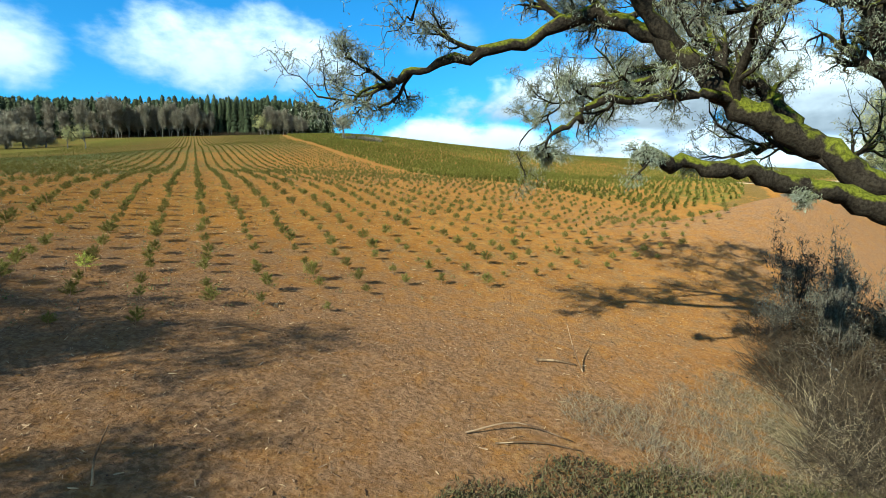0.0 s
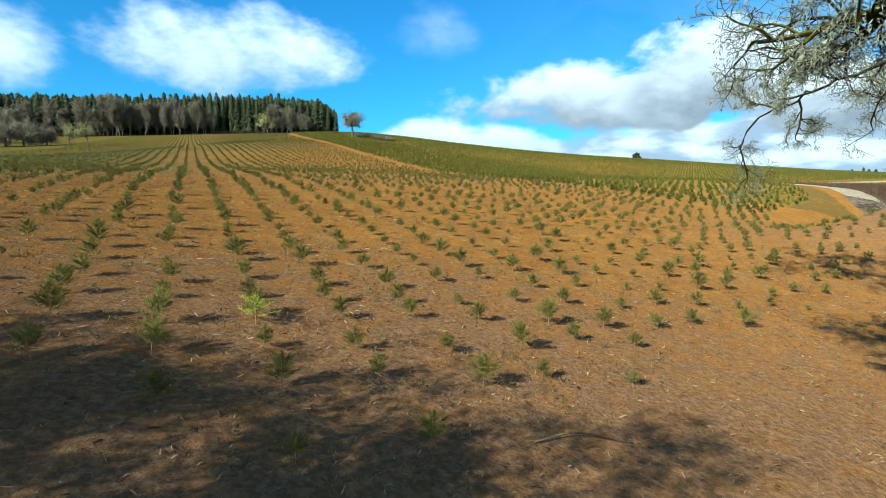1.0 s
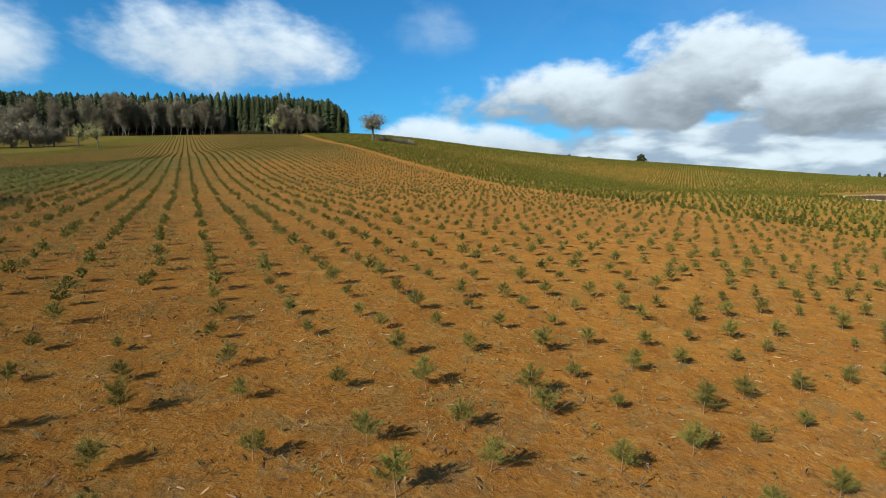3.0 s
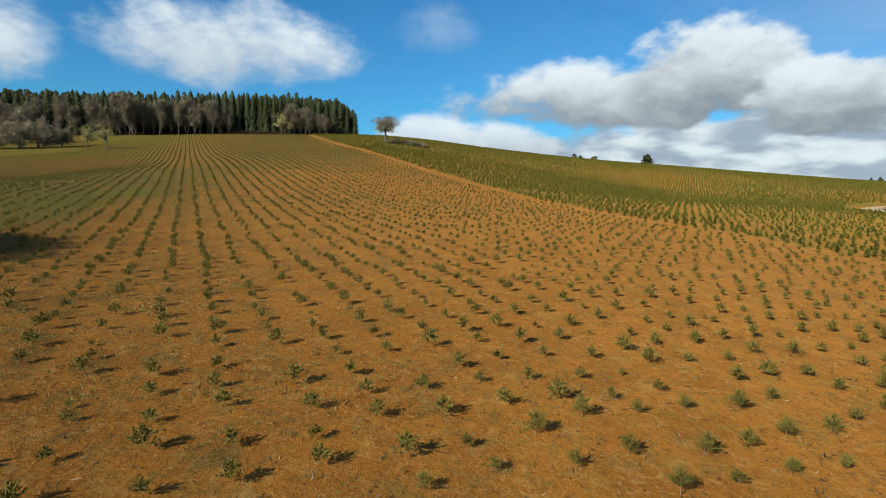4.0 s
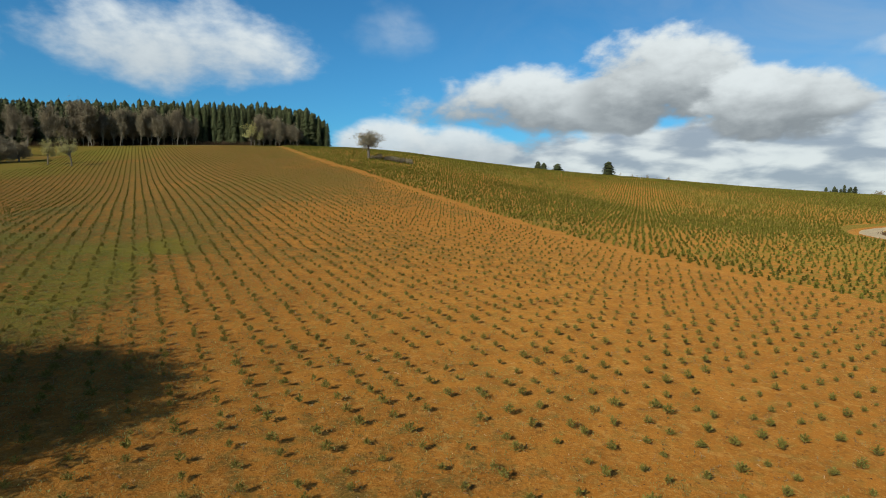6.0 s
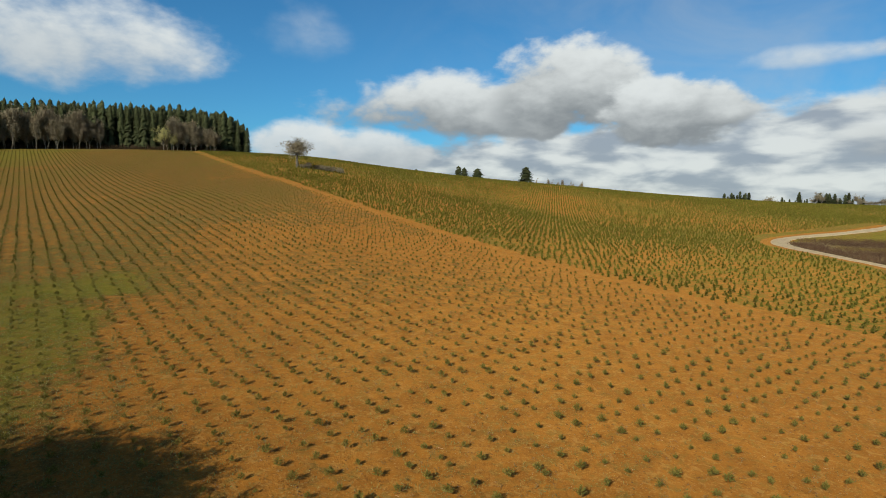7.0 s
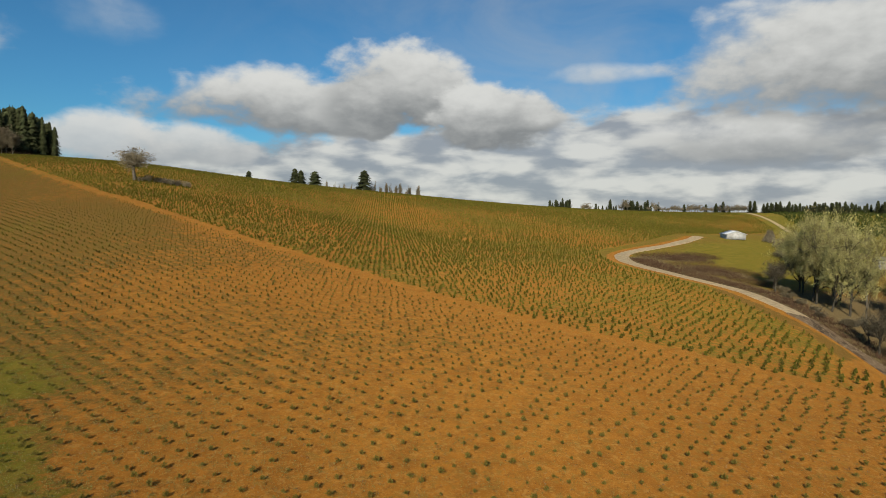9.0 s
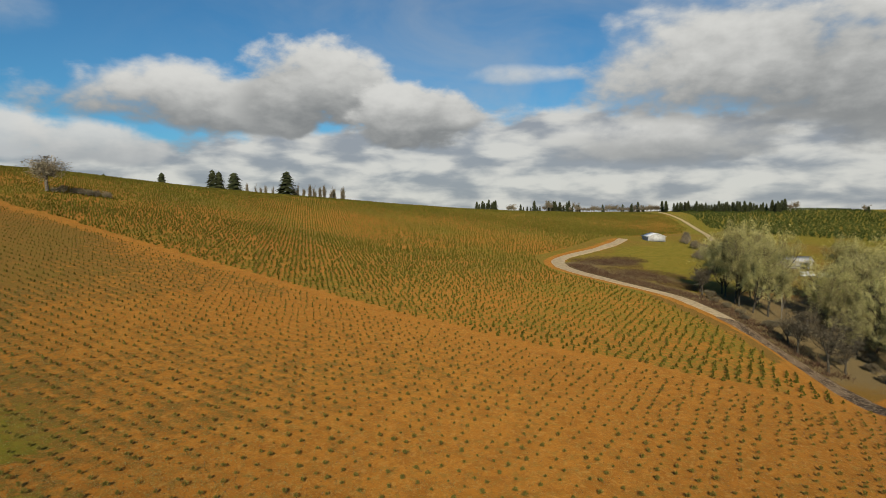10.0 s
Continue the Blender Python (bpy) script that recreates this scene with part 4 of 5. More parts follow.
def forest_edge_trees():
    rng = random.Random(10)
    for x, y, h in [(-255, 432, 34), (-246, 434, 31), (-238, 438, 29), (-222, 447, 27), (-212, 450, 29), (-199, 455, 27), (-190, 457, 25), (-140, 460, 25), (-133, 463, 20), (-122, 465, 19), (-265, 422, 30), (-280, 411, 29), (-250, 436, 30), (-242, 431, 32), (-233, 442, 26), (-228, 440, 29), (-217, 446, 30), (-206, 449, 28), (-195, 453, 28), (-186, 459, 23), (-136, 458, 22), (-128, 462, 22), (-116, 466, 17), (-300, 405, 29), (-318, 398, 27), (-292, 409, 27)]:
        k = rng.randrange(3)
        place_tree("bare_tree", BARE[k], x, y, h * 1.0, rng.random() * 6.28, "tall leafless grey-brown tree at the forest edge", "tree", "leafless forest edge trees", rng.uniform(0.8, 1.35))
    for x in [-268, -263, -258, -252, -248, -244, -240, -236, -231, -226, -221, -215, -209, -204, -197, -192, -184, -142, -136, -131, -125, -119, -113, -286, -306, -325, -340]:
        place_tree("bare_tree", BARE[rng.randrange(3)], x + rng.uniform(-1, 1), 463 - 0.0008 * (x + 100) ** 2 + rng.uniform(-3, 3), rng.uniform(15, 26) * (0.75 if x > -150 else 1), rng.random() * 6.28, "leafless brown tree before the dark firs", "tree", "leafless forest edge trees", rng.uniform(0.9, 1.5))
    for x, y, s in [(-144, 455, 18), (-138, 456, 13)]:
        place_tree("apple_tree", APPLE[1], x, y, s, rng.random() * 6.28, "pale leafless tree before the forest", "tree")
    for x, y, h in [(-258, 345, 24), (-250, 335, 25), (-262, 330, 25), (-268, 340, 24), (-244, 322, 22)]:
        place_tree("bare_tree", BARE[rng.randrange(3)], x, y, h * 0.9, rng.random() * 6.28, "leafless pale tree behind the orchard bushes", "tree", "leafless trees by the orchard", 0.9)
    for x, y, s in [(-226, 311, 16), (-219, 318, 12), (-232, 306, 15), (-238, 300, 15), (-246, 296, 14)]:
        place_tree("bare_shrub", BUSH[0], x, y, s, rng.random() * 6.28, "dense brown leafless bush at the field corner", "shrub", "field corner bushes")
    place_tree("apple_tree", APPLE[0], -181, 292, 15.0, 1.0, "old leafless fruit tree in the grass", "tree", "old fruit trees")
    place_tree("apple_tree", APPLE[1], -196, 301, 13.0, 2.0, "old leafless fruit tree in the grass", "tree", "old fruit trees")
    place_tree("apple_tree", LONE, -52, 300, 15.0, 4.0, "single leafless spreading tree in the young firs", "tree", "", 1.9)
    for k in range(7):
        place_tree("bare_shrub", BUSH[k % 2], -49 + k * 2.7, 299 - k * 0.7 + rng.uniform(-1, 1), rng.uniform(2.2, 3.4), rng.random() * 6.28, "low dark bramble thicket beside the lone tree", "shrub", "brambles by the lone tree", 1.5)


grove()
skyline_trees()
forest_edge_trees()


# ---------------------------------------------------------------- the big oak by the start
def big_oak():
    rng = np.random.default_rng(31)
    limbs, twigs, ends = [], [], []
    plan = [(7, 0.42, 1.0, 0.1, 0.0), (7, 0.50, 0.95, 0.22, 0.12), (6, 0.52, 0.95, 0.34, 0.10), (6, 0.55, 0.95, 0.42, 0.04), (0, 0, 0, 0.5, 0.0)]
    foot = (11.6, 12.2, -2.9)
    main = [
        ([foot, (11.2, 12.1, -0.5), (10.8, 12.3, 2.0), (10.4, 12.4, 3.6)], (0.75, 0.60, 0.52, 0.5), 0),
        ([(10.4, 12.4, 3.6), (9.57, 12.57, 4.4), (8.15, 12.96, 5.44), (6.6, 13.23, 6.2), (5.4, 13.53, 7.5), (3.6, 13.9, 8.45), (1.55, 14.15, 7.75), (-0.65, 14.3, 7.25), (-1.3, 14.25, 6.8), (-1.8, 14.2, 6.7)], (0.42, 0.40, 0.36, 0.34, 0.30, 0.22, 0.16, 0.13, 0.11, 0.06), 11),
        ([(10.4, 12.4, 3.5), (9.0, 12.4, 4.15), (7.5, 12.38, 4.47), (5.84, 12.3, 4.75), (4.1, 12.13, 5.08)], (0.34, 0.30, 0.26, 0.22, 0.15), 2),
        ([(6.6, 13.2, 6.4), (5.5, 13.0, 6.5), (4.5, 12.83, 6.3), (3.26, 12.7, 6.1), (2.44, 12.6, 5.55)], (0.16, 0.14, 0.12, 0.10, 0.07), 4),
        ([(5.4, 13.5, 7.5), (3.6, 13.3, 9.3), (1.5, 13.2, 10.0), (-0.8, 13.4, 10.2), (-2.6, 13.8, 9.4)], (0.24, 0.2, 0.16, 0.12, 0.06), 7),
        ([(10.4, 12.4, 3.6), (10.3, 12.9, 6.0), (9.4, 13.2, 8.6), (7.8, 13.4, 11.0), (6.0, 13.6, 12.6)], (0.44, 0.38, 0.32, 0.24, 0.12), 7),
        ([(10.3, 12.9, 6.0), (11.6, 13.6, 8.2), (12.6, 14.8, 10.4), (12.8, 16.0, 12.2)], (0.34, 0.28, 0.2, 0.1), 6),
        ([(9.4, 13.2, 8.6), (8.0, 14.5, 9.2), (6.0, 15.8, 9.4), (4.0, 16.6, 8.9)], (0.22, 0.18, 0.13, 0.07), 6),
        ([(8.15, 12.96, 5.5), (7.6, 14.0, 6.8), (6.6, 15.2, 7.6), (5.2, 16.2, 7.6)], (0.2, 0.17, 0.12, 0.07), 5),
        ([(8.15, 12.96, 5.5), (7.6, 15.5, 7.6), (6.6, 18.8, 8.4), (5.6, 22.0, 8.4), (4.7, 24.8, 7.9), (4.0, 26.6, 7.3)], (0.16, 0.12, 0.09, 0.07, 0.05, 0.03), 17),
        ([(7.6, 15.5, 7.6), (8.6, 18.6, 9.2), (8.8, 21.8, 9.4), (8.4, 24.6, 8.4)], (0.13, 0.10, 0.07, 0.04), 12),
        ([(9.57, 12.57, 4.4), (9.6, 14.2, 5.0), (9.2, 15.8, 5.6), (8.6, 17.2, 5.4)], (0.24, 0.2, 0.14, 0.08), 6),
    ]
    thing = new("oak_tree")
    tagged(thing, "old mossy oak with bare lichen-hung boughs at the field edge", "tree")
    for k, (pts, rad, count) in enumerate(main):
        p = along3(pts, 7)
        r = np.interp(np.linspace(0, len(rad) - 1, len(p)), np.arange(len(rad)), rad)
        p = p + rng.normal(0, 0.06, p.shape)
        name = "bough" if k else "trunk"
        ob = new(name, mesh_of(name, *tube(p, r * 0.80 * (1 + 0.12 * rng.normal(size=len(r))), 10), M_MOSS, True))
        ob.parent = thing
        if count:
            side_limbs(rng, p, r * 0.75, 4.5 if count > 4 else 1.5, 0, [(count, 0.42, 1.0, 0.1, 0.0)] + plan[1:], limbs, twigs, ends, 0.25)
    for me in (mesh_of("branchwork", *join(limbs), M_MOSS, True), mesh_of("crown", *join(twigs), M_GREYTWIG), mesh_of("lichen", *tufts(rng, ends, 2, 0.085, 0.05, -1.2, 0.0065), M_LICHEN)):
        ob = new(me.name, me)
        ob.parent = thing
    return thing


def along3(points, per):
    p = np.array(points, float)
    p = np.vstack([2 * p[0] - p[1], p, 2 * p[-1] - p[-2]])
    out = []
    for k in range(1, len(p) - 2):
        t = np.linspace(0, 1, per, endpoint=False)[:, None]
        out.append(0.5 * (2 * p[k] + (p[k + 1] - p[k - 1]) * t + (2 * p[k - 1] - 5 * p[k] + 4 * p[k + 1] - p[k + 2]) * t ** 2 + (3 * p[k] - p[k - 1] - 3 * p[k + 1] + p[k + 2]) * t ** 3))
    return np.vstack(out + [p[-2:-1]])


big_oak()
# One unseen oak inferred from its shadow, the rest added to fill it.
for x, y, h, k in [(-63.3, 48.0, 10.0, 1), (-65.6, 47.0, 12.0, 3), (-66.0, 50.0, 10.0, 2), (-64.4, 49.0, 9.0, 4), (-64.2, 46.6, 10.0, 0), (-67.5, 48.5, 11.0, 1), (-63.6, 43.4, 9.0, 2), (-66.4, 42.6, 9.5, 3), (-61.9, 45.6, 10.8, 1), (-59.6, 43.6, 10.5, 4)]:
    place_tree("oak_tree", GROVE[k], x, y, h, 1.2 + k, "unseen bare oak hung with lichen, there to shade the field", "tree", "field edge oaks", 1.3)
# Unseen oaks behind the start, sized and placed for the shade they cast.
for x, y, h, k in [(-12.3, 1.3, 7.6, 0), (-15.2, 4.3, 9.0, 1), (-19.7, 5.5, 8.5, 2)]:
    place_tree("oak_tree", THIN[k], x, y, h, 1.2 + k, "unseen thin-crowned bare oak that shades the field edge", "tree", "field edge oaks", 1.08)


# ---------------------------------------------------------------- undergrowth and litter
def blades(rng, xyz, tall, lean, width):
    """Upright stalks of grass or cane."""
    n = len(xyz)
    d = np.column_stack([rng.normal(0, lean, n), rng.normal(0, lean, n), np.ones(n)])
    d *= (tall / np.linalg.norm(d, axis=1))[:, None]
    w = np.cross(d, rng.normal(size=(n, 3)))
    w *= (width / (np.linalg.norm(w, axis=1) + 1e-9))[:, None]
    mid = xyz + d * 0.55 + rng.normal(0, 0.04, (n, 3)) * tall[:, None]
    v = np.stack([xyz - w * 0.6, xyz + w * 0.6, mid + w, mid - w, xyz + d], 1).reshape(-1, 3)
    k = np.arange(n)[:, None] * 5
    return v, np.vstack([k + np.array([[0, 1, 2]]), k + np.array([[0, 2, 3]]), k + np.array([[3, 2, 4]])])


def cloud_of(rng, n, spots):
    """Places round a list of (x, y, radius) in plan."""
    k = rng.integers(0, len(spots), n)
    s = np.array(spots)[k]
    a, r = rng.random(n) * 6.283, np.sqrt(rng.random(n)) * s[:, 2]
    x, y = s[:, 0] + np.cos(a) * r, s[:, 1] + np.sin(a) * r
    return np.column_stack([x, y, surface(x, y) - 0.03])


def undergrowth():
    rng = np.random.default_rng(41)
    p = cloud_of(rng, 9000, [(6, 13.4, 1.5), (7.4, 15, 1.6), (8.4, 12.6, 1.5), (9.5, 16.5, 1.6), (5.4, 11.6, 1.2), (4.0, 13.2, 1.2)])
    stuff("dry_grass", [blades(rng, p, 0.10 + 0.5 * rng.random(len(p)) ** 2.0, 0.9, 0.004)], M_DRY, "tall pale dry grass under the oak", "dry grass")
    p = cloud_of(rng, 9000, [(9.6, 12.2, 1.5), (11.5, 16, 1.7), (12.5, 18.5, 2.0), (10.6, 13.8, 1.3), (13.5, 21, 2.0), (12.6, 14.5, 1.8), (11.0, 18.0, 1.2)])
    p[:, 2] += 1.7 * rng.random(len(p)) ** 2.2
    stuff("dead_brush", [blades(rng, p, 0.25 + 1.1 * rng.random(len(p)) ** 1.5, 1.6, 0.007)], M_BRAMBLE, "tangled dead brush and cane round the oak trunk", "brush")
    p = cloud_of(rng, 1500, [(11.5, 16, 1.6), (12.8, 18.5, 1.9), (10.8, 14.2, 1.3), (9.6, 13.0, 1.2)])
    p[:, 2] += 0.9 * rng.random(len(p)) ** 2
    stuff("dry_cane", [blades(rng, p, 0.4 + 1.2 * rng.random(len(p)) ** 1.5, 0.9, 0.006)], M_DRY, "pale dry cane stalks in the brush", "cane")
    p = cloud_of(rng, 700, [(11.5, 16.5, 1.4), (12.8, 18.5, 1.9), (14.0, 20.5, 1.9), (11.5, 15.0, 1.2)])
    stuff("dead_stems", [blades(rng, p, 0.7 + 2.6 * rng.random(len(p)) ** 1.4, 0.5, 0.010)], M_BRAMBLE, "upright dead stems in the brush by the oak", "brush")
    p = cloud_of(rng, 6000, [(3, 9.5, 1.6), (5, 10, 1.6), (7, 10.5, 1.6), (8.8, 10.5, 1.6), (1, 8.6, 1.2)])
    v, f = tufts(rng, p + np.array([0, 0, 0.06]), 5, 0.12, 0.08, 0.7, 0.008)
    stuff("ground_ivy", [(v, f)], M_IVY, "low green-brown undergrowth below the oak", "undergrowth")
    # brush at the foot of the forest
    x = rng.uniform(-420, -104, 9000)
    y = 468 - 0.0008 * (x + 100) ** 2 + rng.normal(0, 2.0, len(x))
    p = np.column_stack([x, y, surface(x, y) - 0.1])
    stuff("forest_brush", [blades(rng, p, 0.8 + 3.6 * rng.random(len(p)) ** 2, 0.5, 0.16)], M_BRAMBLE, "low brown brush at the foot of the forest", "brush")
    # brush along the lane
    d = np.gradient(ROAD, axis=0)
    d /= np.linalg.norm(d, axis=1)[:, None]
    side = np.stack([d[:, 1], -d[:, 0]], -1)
    k = rng.integers(SPLIT - 6, int(len(ROAD) * 0.55), 8000)
    q = ROAD[k] + side[k] * (3.2 + 7.0 * rng.random(len(k)) ** 1.3)[:, None] + rng.normal(0, 0.8, (len(k), 2))
    p = np.column_stack([q, surface(q[:, 0], q[:, 1])])
    stuff("lane_brush", [blades(rng, p, 0.3 + 0.9 * rng.random(len(p)) ** 2, 0.7, 0.05)], M_BRACKEN, "dark leafless brush beside the lane", "brush")
    p = cloud_of(rng, 16000, [(106, 171, 8), (116, 170, 9), (126, 169, 7), (112, 163, 8), (98, 150, 9), (106, 144, 9), (92, 140, 8), (90, 126, 7)])
    stuff("dead_bracken", [tufts(rng, p, 4, 0.20, 0.4, 0.6, 0.05)], M_BRACKEN, "dark red-brown dead bracken inside the road bend", "bracken")


def litter():
    rng = np.random.default_rng(43)
    n = 60000
    x, y = rng.uniform(-48, 15, n), rng.uniform(5, 62, n)
    r = np.hypot((x + 8) / 1.3, y - 15)
    ok = rng.random(n) < np.clip(1.15 - r / 26, 0.10, 1) * (0.2 + 0.9 * fractal(x, y, 3.0, 51))
    x, y, r = x[ok], y[ok], r[ok]
    p = np.column_stack([x, y, surface(x, y) + 0.012])
    n = len(p)
    a = rng.random(n) * 6.283
    ln, wd = (0.015 + 0.07 * rng.random(n) ** 2) * (1 + r / 60), (0.003 + 0.010 * rng.random(n) ** 2) * (1 + r / 40)
    d = np.column_stack([np.cos(a) * ln, np.sin(a) * ln, rng.normal(0, 0.022, n)])
    w = np.column_stack([-np.sin(a) * wd, np.cos(a) * wd, rng.normal(0, 0.006, n)])
    v = np.stack([p - d - w, p - d + w, p + d + w * 0.6, p + d - w * 0.6, p + np.array([0, 0, 0.02])], 1).reshape(-1, 3)
    k = np.arange(n)[:, None] * 5
    stuff("straw_litter", [(v, np.vstack([k + np.array([[a_, b_, 4]]) for a_, b_ in ((0, 1), (1, 2), (2, 3), (3, 0))]))], M_STRAW, "pale straw and wood chips on the soil", "litter")
    # clods
    n = 34000
    x, y = rng.uniform(-60, 22, n), 5 + 80 * rng.random(n) ** 1.7
    s = 0.02 + 0.06 * rng.random(n) ** 4
    base = np.array([[1, 0, 0], [0.2, 0.9, 0], [-0.9, 0.4, 0], [-0.5, -0.8, 0], [0.6, -0.7, 0], [0.1, 0.1, 0.55]])
    tri = np.array([[0, 1, 5], [1, 2, 5], [2, 3, 5], [3, 4, 5], [4, 0, 5]])
    stuff("soil_clods", [spread((base, tri), np.column_stack([x, y, surface(x, y) - 0.005]), rng.random(n) * 6.28, s)], M_CLOD, "crumbly clods of dark orange soil", "clods")
    # low weeds and dead grass tufts
    for name, mat, n, size, fat, each, label in (("weeds", M_WEED, 9000, 0.09, 0.012, 9, "low olive weeds between the seedlings"), ("dead_tufts", M_DRY, 7000, 0.12, 0.007, 9, "small tufts of dead grass on the soil")):
        x, y = rng.uniform(-85, 16, n), 6 + 110 * rng.random(n) ** 1.3
        ok = inside(FIELD, x, y) & (rng.random(n) < 0.15 + 1.2 * fractal(x, y, 14, 61))
        p = np.column_stack([x, y, surface(x, y) + 0.02])[ok]
        stuff(name, [tufts(rng, p, each, size, 0.07, 0.6, fat)], mat, label, "weeds")
    # fuller weeds where the slope is grassy
    n = 60000
    x, y = rng.uniform(-110, -26, n), rng.uniform(34, 150, n)
    left = np.clip((-24 - x - (y - 60) * 0.20) / 40, 0, 1)
    ok = inside(FIELD, x, y) & (rng.random(n) < left * 1.5 * fractal(x, y, 9, 71))
    p = np.column_stack([x, y, surface(x, y) + 0.02])[ok]
    stuff("field_grass", [tufts(rng, p, 14, 0.12, 0.17, 0.9, 0.009)], M_WEED, "patchy olive grass over the lower slope", "grass")


def stick(points, r, label):
    p = along3([(x, y, ground_z(x, y) + z) for x, y, z in points], 5)
    me = mesh_of("fallen_stick", *tube(p, np.linspace(r, r * 0.5, len(p)), 6), M_STRAW, True)
    return tagged(new("fallen_stick", me), label, "stick")


undergrowth()
litter()
for x, y, h in [(12.4, 16.6, 3.2), (13.8, 19.4, 3.4), (11.2, 14.6, 2.2), (15.0, 17.0, 3.2), (15.6, 21.0, 3.6), (13.2, 15.2, 3.0)]:
    place_tree("bare_shrub", THICKET, x, y, h, x * 2.1, "dark leafless thicket beside the oak trunk", "shrub", "thicket by the oak", 1.1)
for x, y, h in [(13.0, 18.8, 5.2), (14.6, 20.6, 5.8), (12.2, 17.4, 4.2), (14.0, 22.4, 5.6), (15.8, 19.4, 5.6), (11.6, 19.6, 3.8)]:
    place_tree("bare_sapling", DARK[int(h) % 2], x, y, h, x * 1.7, "dark leafless sapling in the brush by the oak", "tree", "saplings by the oak", 0.55)
stick([(2.7, 16.1, 0.03), (3.3, 16.25, 0.06), (3.9, 16.3, 0.03)], 0.045, "short pale fallen branch on the bare soil")
stick([(-5.9, 14.2, 0.04), (-5.2, 14.6, 0.10), (-4.3, 14.7, 0.03)], 0.018, "pale bent fallen stick on the soil")
stick([(0.5, 11.4, 0.05), (1.6, 11.8, 0.22), (2.8, 11.8, 0.05)], 0.022, "thin arched bramble cane on the ground")
stick([(1.1, 11.2, 0.04), (2.0, 11.4, 0.10), (2.9, 11.5, 0.04)], 0.018, "thin dark bramble cane on the ground")
stick([(4.0, 15.9, 0.02), (3.9, 16.6, 0.35), (3.8, 17.2, 0.9)], 0.02, "thin leaning dry stalk in the soil")
stick([(-5.2, 8.2, 0.02), (-5.2, 8.3, 0.4), (-5.1, 8.5, 0.8)], 0.02, "thin upright dry stalk at the field edge")


# ---------------------------------------------------------------- buildings and vehicles far off
def solid(name, lo, hi, mat, parent, bevel=0.03):
    bm = bmesh.new()
    bmesh.ops.create_cube(bm, size=1.0)
    for v in bm.verts:
        v.co = Vector([lo[i] + (v.co[i] + 0.5) * (hi[i] - lo[i]) for i in range(3)])
    bmesh.ops.bevel(bm, geom=bm.edges[:], offset=bevel, segments=1, affect="EDGES")
    me = bpy.data.meshes.new(name)
    bm.to_mesh(me)
    bm.free()
    me.materials.append(mat)
    ob = new(name, me)
    ob.parent = parent
    return ob


M_WHITE = material("white_metal", (0.72, 0.73, 0.72), 0.5, (0.62, 0.62, 0.60), 0.6, bump=0.1)
M_GREYMETAL = material("grey_sheet_metal", (0.44, 0.43, 0.40), 0.6, (0.33, 0.31, 0.28), 0.7, bump=0.1)
M_ROOF = material("pale_roof", (0.70, 0.69, 0.66), 0.8, (0.52, 0.53, 0.55), 0.8)
# Near black, stands for the shade inside the doorways.
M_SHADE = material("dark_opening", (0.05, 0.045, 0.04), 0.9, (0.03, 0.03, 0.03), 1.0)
M_GREYWALL = material("weathered_boards", (0.42, 0.40, 0.36), 0.9, (0.30, 0.28, 0.25), 1.4)
M_GLASS = material("dark_window_glass", (0.03, 0.035, 0.04), 0.15)
M_TYRE = material("tyre", (0.03, 0.03, 0.03), 0.9)


def gabled(name, label, x, y, turn, length, width, eaves, ridge, wall, roof, openings):
    thing = new(name)
    thing.matrix_basis = Matrix.LocRotScale((x, y, ground_z(x, y) - 0.2), Euler((0, 0, radians(turn))), None)
    tagged(thing, label, "building")
    t = 0.18
    L, W = length / 2, width / 2
    # front wall in pieces round its openings
    cuts, x0 = sorted(openings), -L
    for a, b in cuts:
        solid("wall", (x0, -W, 0), (a, -W + t, eaves), wall, thing)
        solid("wall", (a, -W, eaves - 0.6), (b, -W + t, eaves), wall, thing)
        x0 = b
    solid("wall", (x0, -W, 0), (L, -W + t, eaves), wall, thing)
    solid("wall", (-L, W - t, 0), (L, W, eaves), wall, thing)
    for sx in (-1, 1):
        xs = sorted((sx * L, sx * (L - t)))
        v = [(xx, yy, zz) for xx in xs for yy, zz in ((-W + t, 0), (W - t, 0), (W - t, eaves), (0, ridge - 0.05), (-W + t, eaves))]
        f = [(0, 1, 2), (0, 2, 4), (4, 2, 3), (5, 7, 6), (5, 9, 7), (9, 8, 7)] + [q for i in range(5) for q in ((i, (i + 1) % 5 + 5, (i + 1) % 5), (i, i + 5, (i + 1) % 5 + 5))]
        ob = new("gable", mesh_of("gable", v, f, wall))
        ob.parent = thing
    for sy in (-1, 1):
        v = [(xx, yy, zz + dz) for xx in (-L - 0.4, L + 0.4) for yy, zz in ((0, ridge), (sy * (W + 0.5), eaves - 0.15)) for dz in (0, 0.14)]
        f = [(0, 2, 6), (0, 6, 4), (1, 7, 3), (1, 5, 7), (0, 1, 3), (0, 3, 2), (4, 6, 7), (4, 7, 5), (2, 3, 7), (2, 7, 6), (0, 4, 5), (0, 5, 1)]
        ob = new("roof", mesh_of("roof", v, f, roof))
        ob.parent = thing
    # floor coloured near black as the inner shade
    solid("floor", (-L, -W, 0.05), (L, W, 0.25), M_SHADE, thing)
    return thing


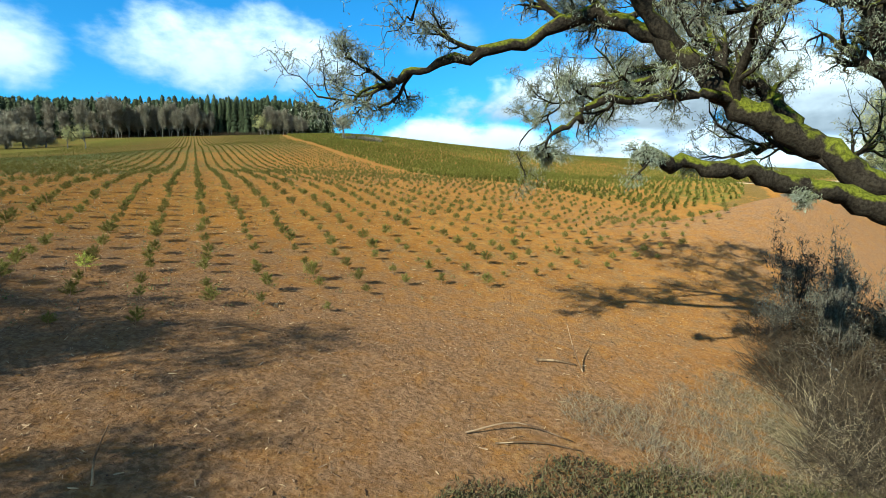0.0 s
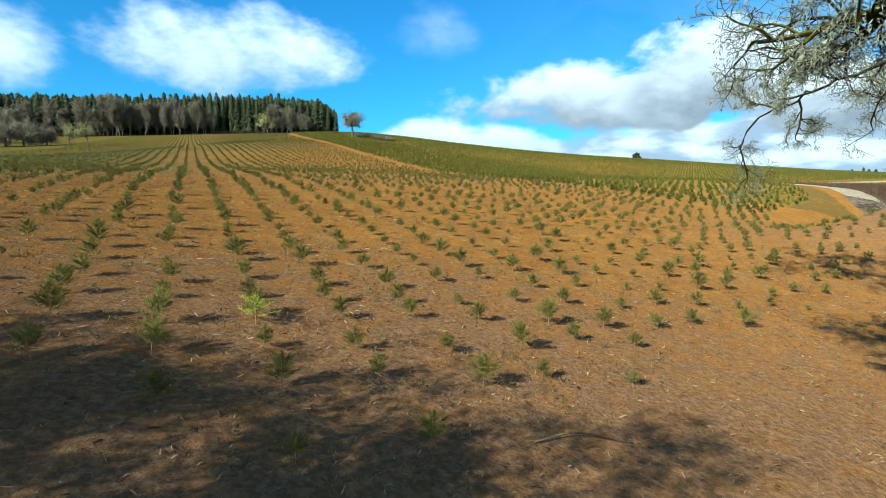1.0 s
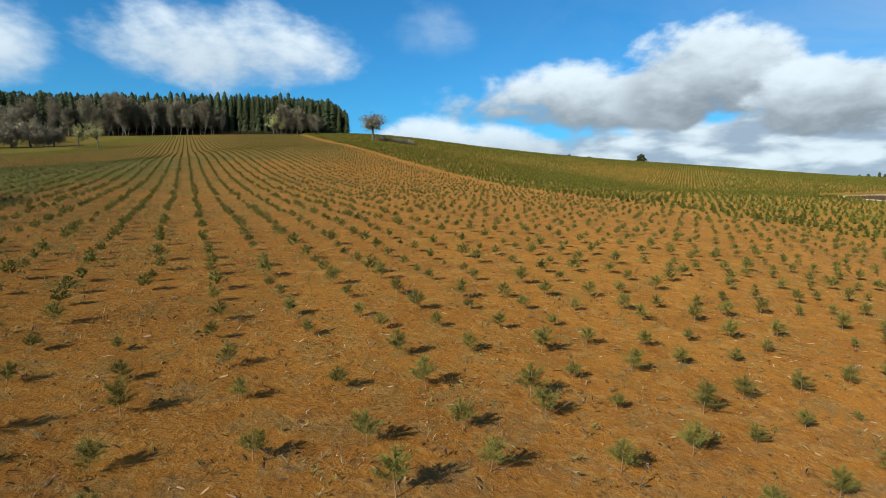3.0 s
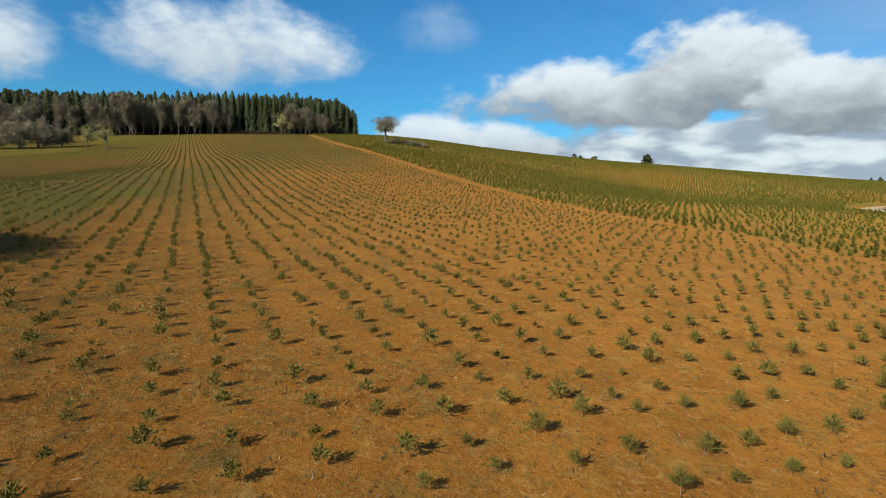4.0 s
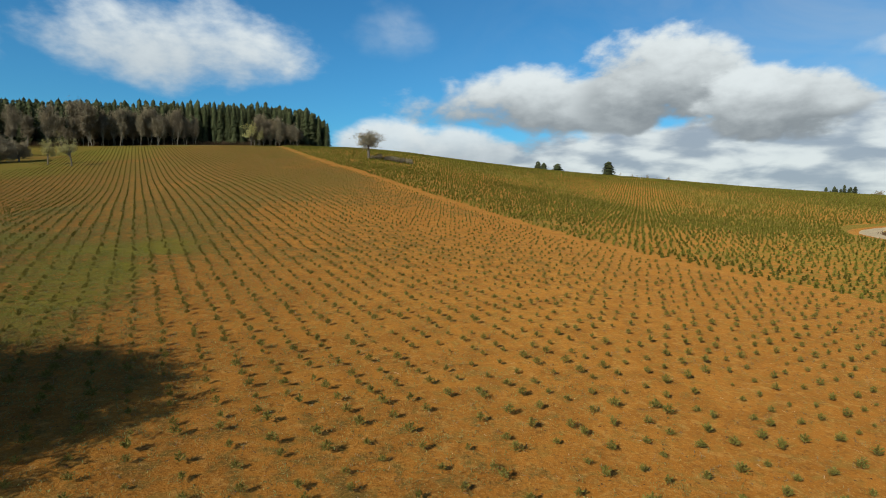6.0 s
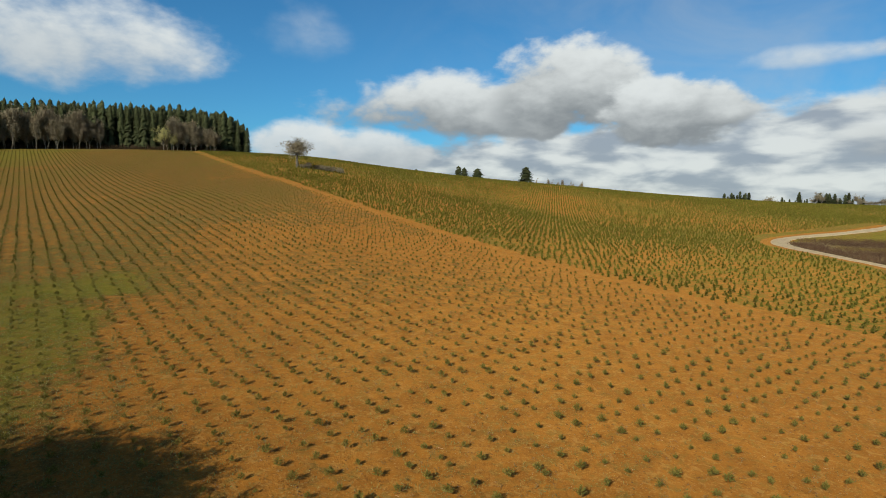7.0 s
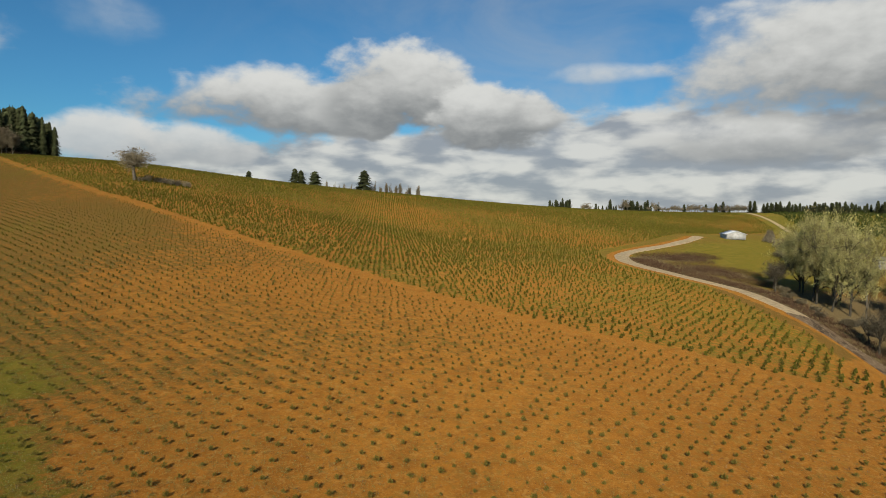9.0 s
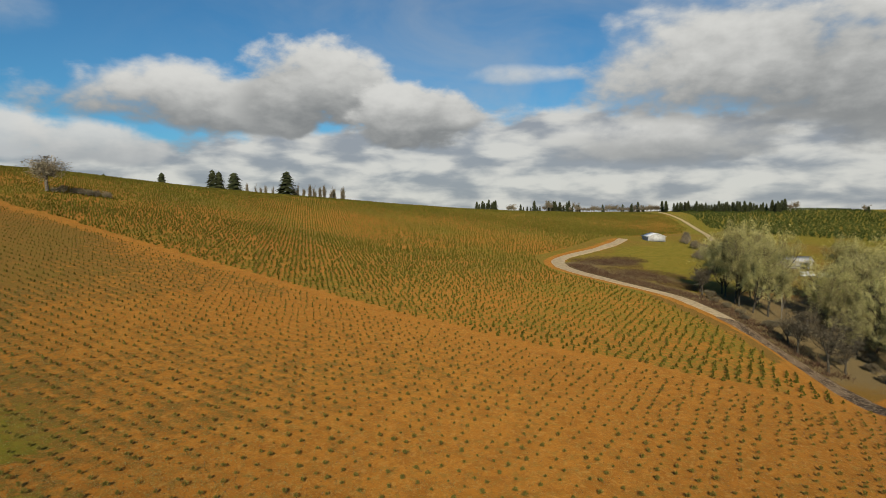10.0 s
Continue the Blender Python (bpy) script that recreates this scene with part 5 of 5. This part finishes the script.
def white_van(x, y, turn, label):
    thing = new("van")
    thing.matrix_basis = Matrix.LocRotScale((x, y, ground_z(x, y)), Euler((0, 0, radians(turn))), None)
    tagged(thing, label, "van", "parked vehicles")
    solid("body", (-2.4, -0.95, 0.45), (1.5, 0.95, 2.2), M_WHITE, thing, 0.15)
    solid("bonnet", (1.4, -0.92, 0.45), (2.5, 0.92, 1.25), M_WHITE, thing, 0.18)
    solid("windscreen", (1.42, -0.8, 1.3), (1.56, 0.8, 2.0), M_GLASS, thing, 0.02)
    solid("window", (0.3, -0.99, 1.35), (1.2, -0.93, 1.95), M_GLASS, thing, 0.01)
    for wx in (-1.5, 1.6):
        for wy in (-0.9, 0.9):
            v, f = tube([(wx, wy - 0.12, 0.36), (wx, wy, 0.36), (wx, wy + 0.12, 0.36)], [0.36] * 3, 14)
            ob = new("wheel", mesh_of("wheel", v, f, M_TYRE))
            ob.parent = thing


gabled("barn", "low pale metal barn with a white roof in the meadow", 197, 204, 52, 9.5, 8.5, 2.6, 4.1, M_GREYMETAL, M_ROOF, [(2.0, 3.6)])
gabled("farm_shed", "weathered grey farm shed with a dark doorway behind oaks", 194, 137, -50, 11.0, 7.0, 3.2, 4.8, M_GREYWALL, M_GREYMETAL, [(1.0, 4.0)])
gabled("small_shed", "small pale hut among the leafless oaks", 150, 112, -45, 4.0, 3.0, 2.0, 2.8, M_GREYWALL, M_ROOF, [(-0.5, 0.5)])
white_van(178, 126, -40, "white van parked in the farmyard")
white_van(183, 122, -35, "white van parked in the farmyard")


# ---------------------------------------------------------------- far hill plantation
def far_plantation():
    poly = [(362, 262), (330, 215), (330, 120), (520, 140), (640, 260), (620, 380), (540, 395), (470, 340), (410, 296)]
    xy, rng = planted(poly, 3.2, 3.0, 14, 0.8, 0.03)
    xyz = np.column_stack([xy, surface(xy[:, 0], xy[:, 1]) - 0.05])
    stuff("hill_plantation", [spread(simple_plant(300 + k, 5, 0.6, 0.05, 0.2), xyz[k::3], rng.random(len(xyz[k::3])) * 6.28, 1.7 + 0.8 * rng.random(len(xyz[k::3]))) for k in range(3)], M_FIRFIELD, "dark green plantation covering the far hill", "plantation")


M_FIRFIELD = material("plantation_needles", (0.048, 0.062, 0.014), 0.95, (0.072, 0.082, 0.020), 0.02, vary=0.15)
far_plantation()
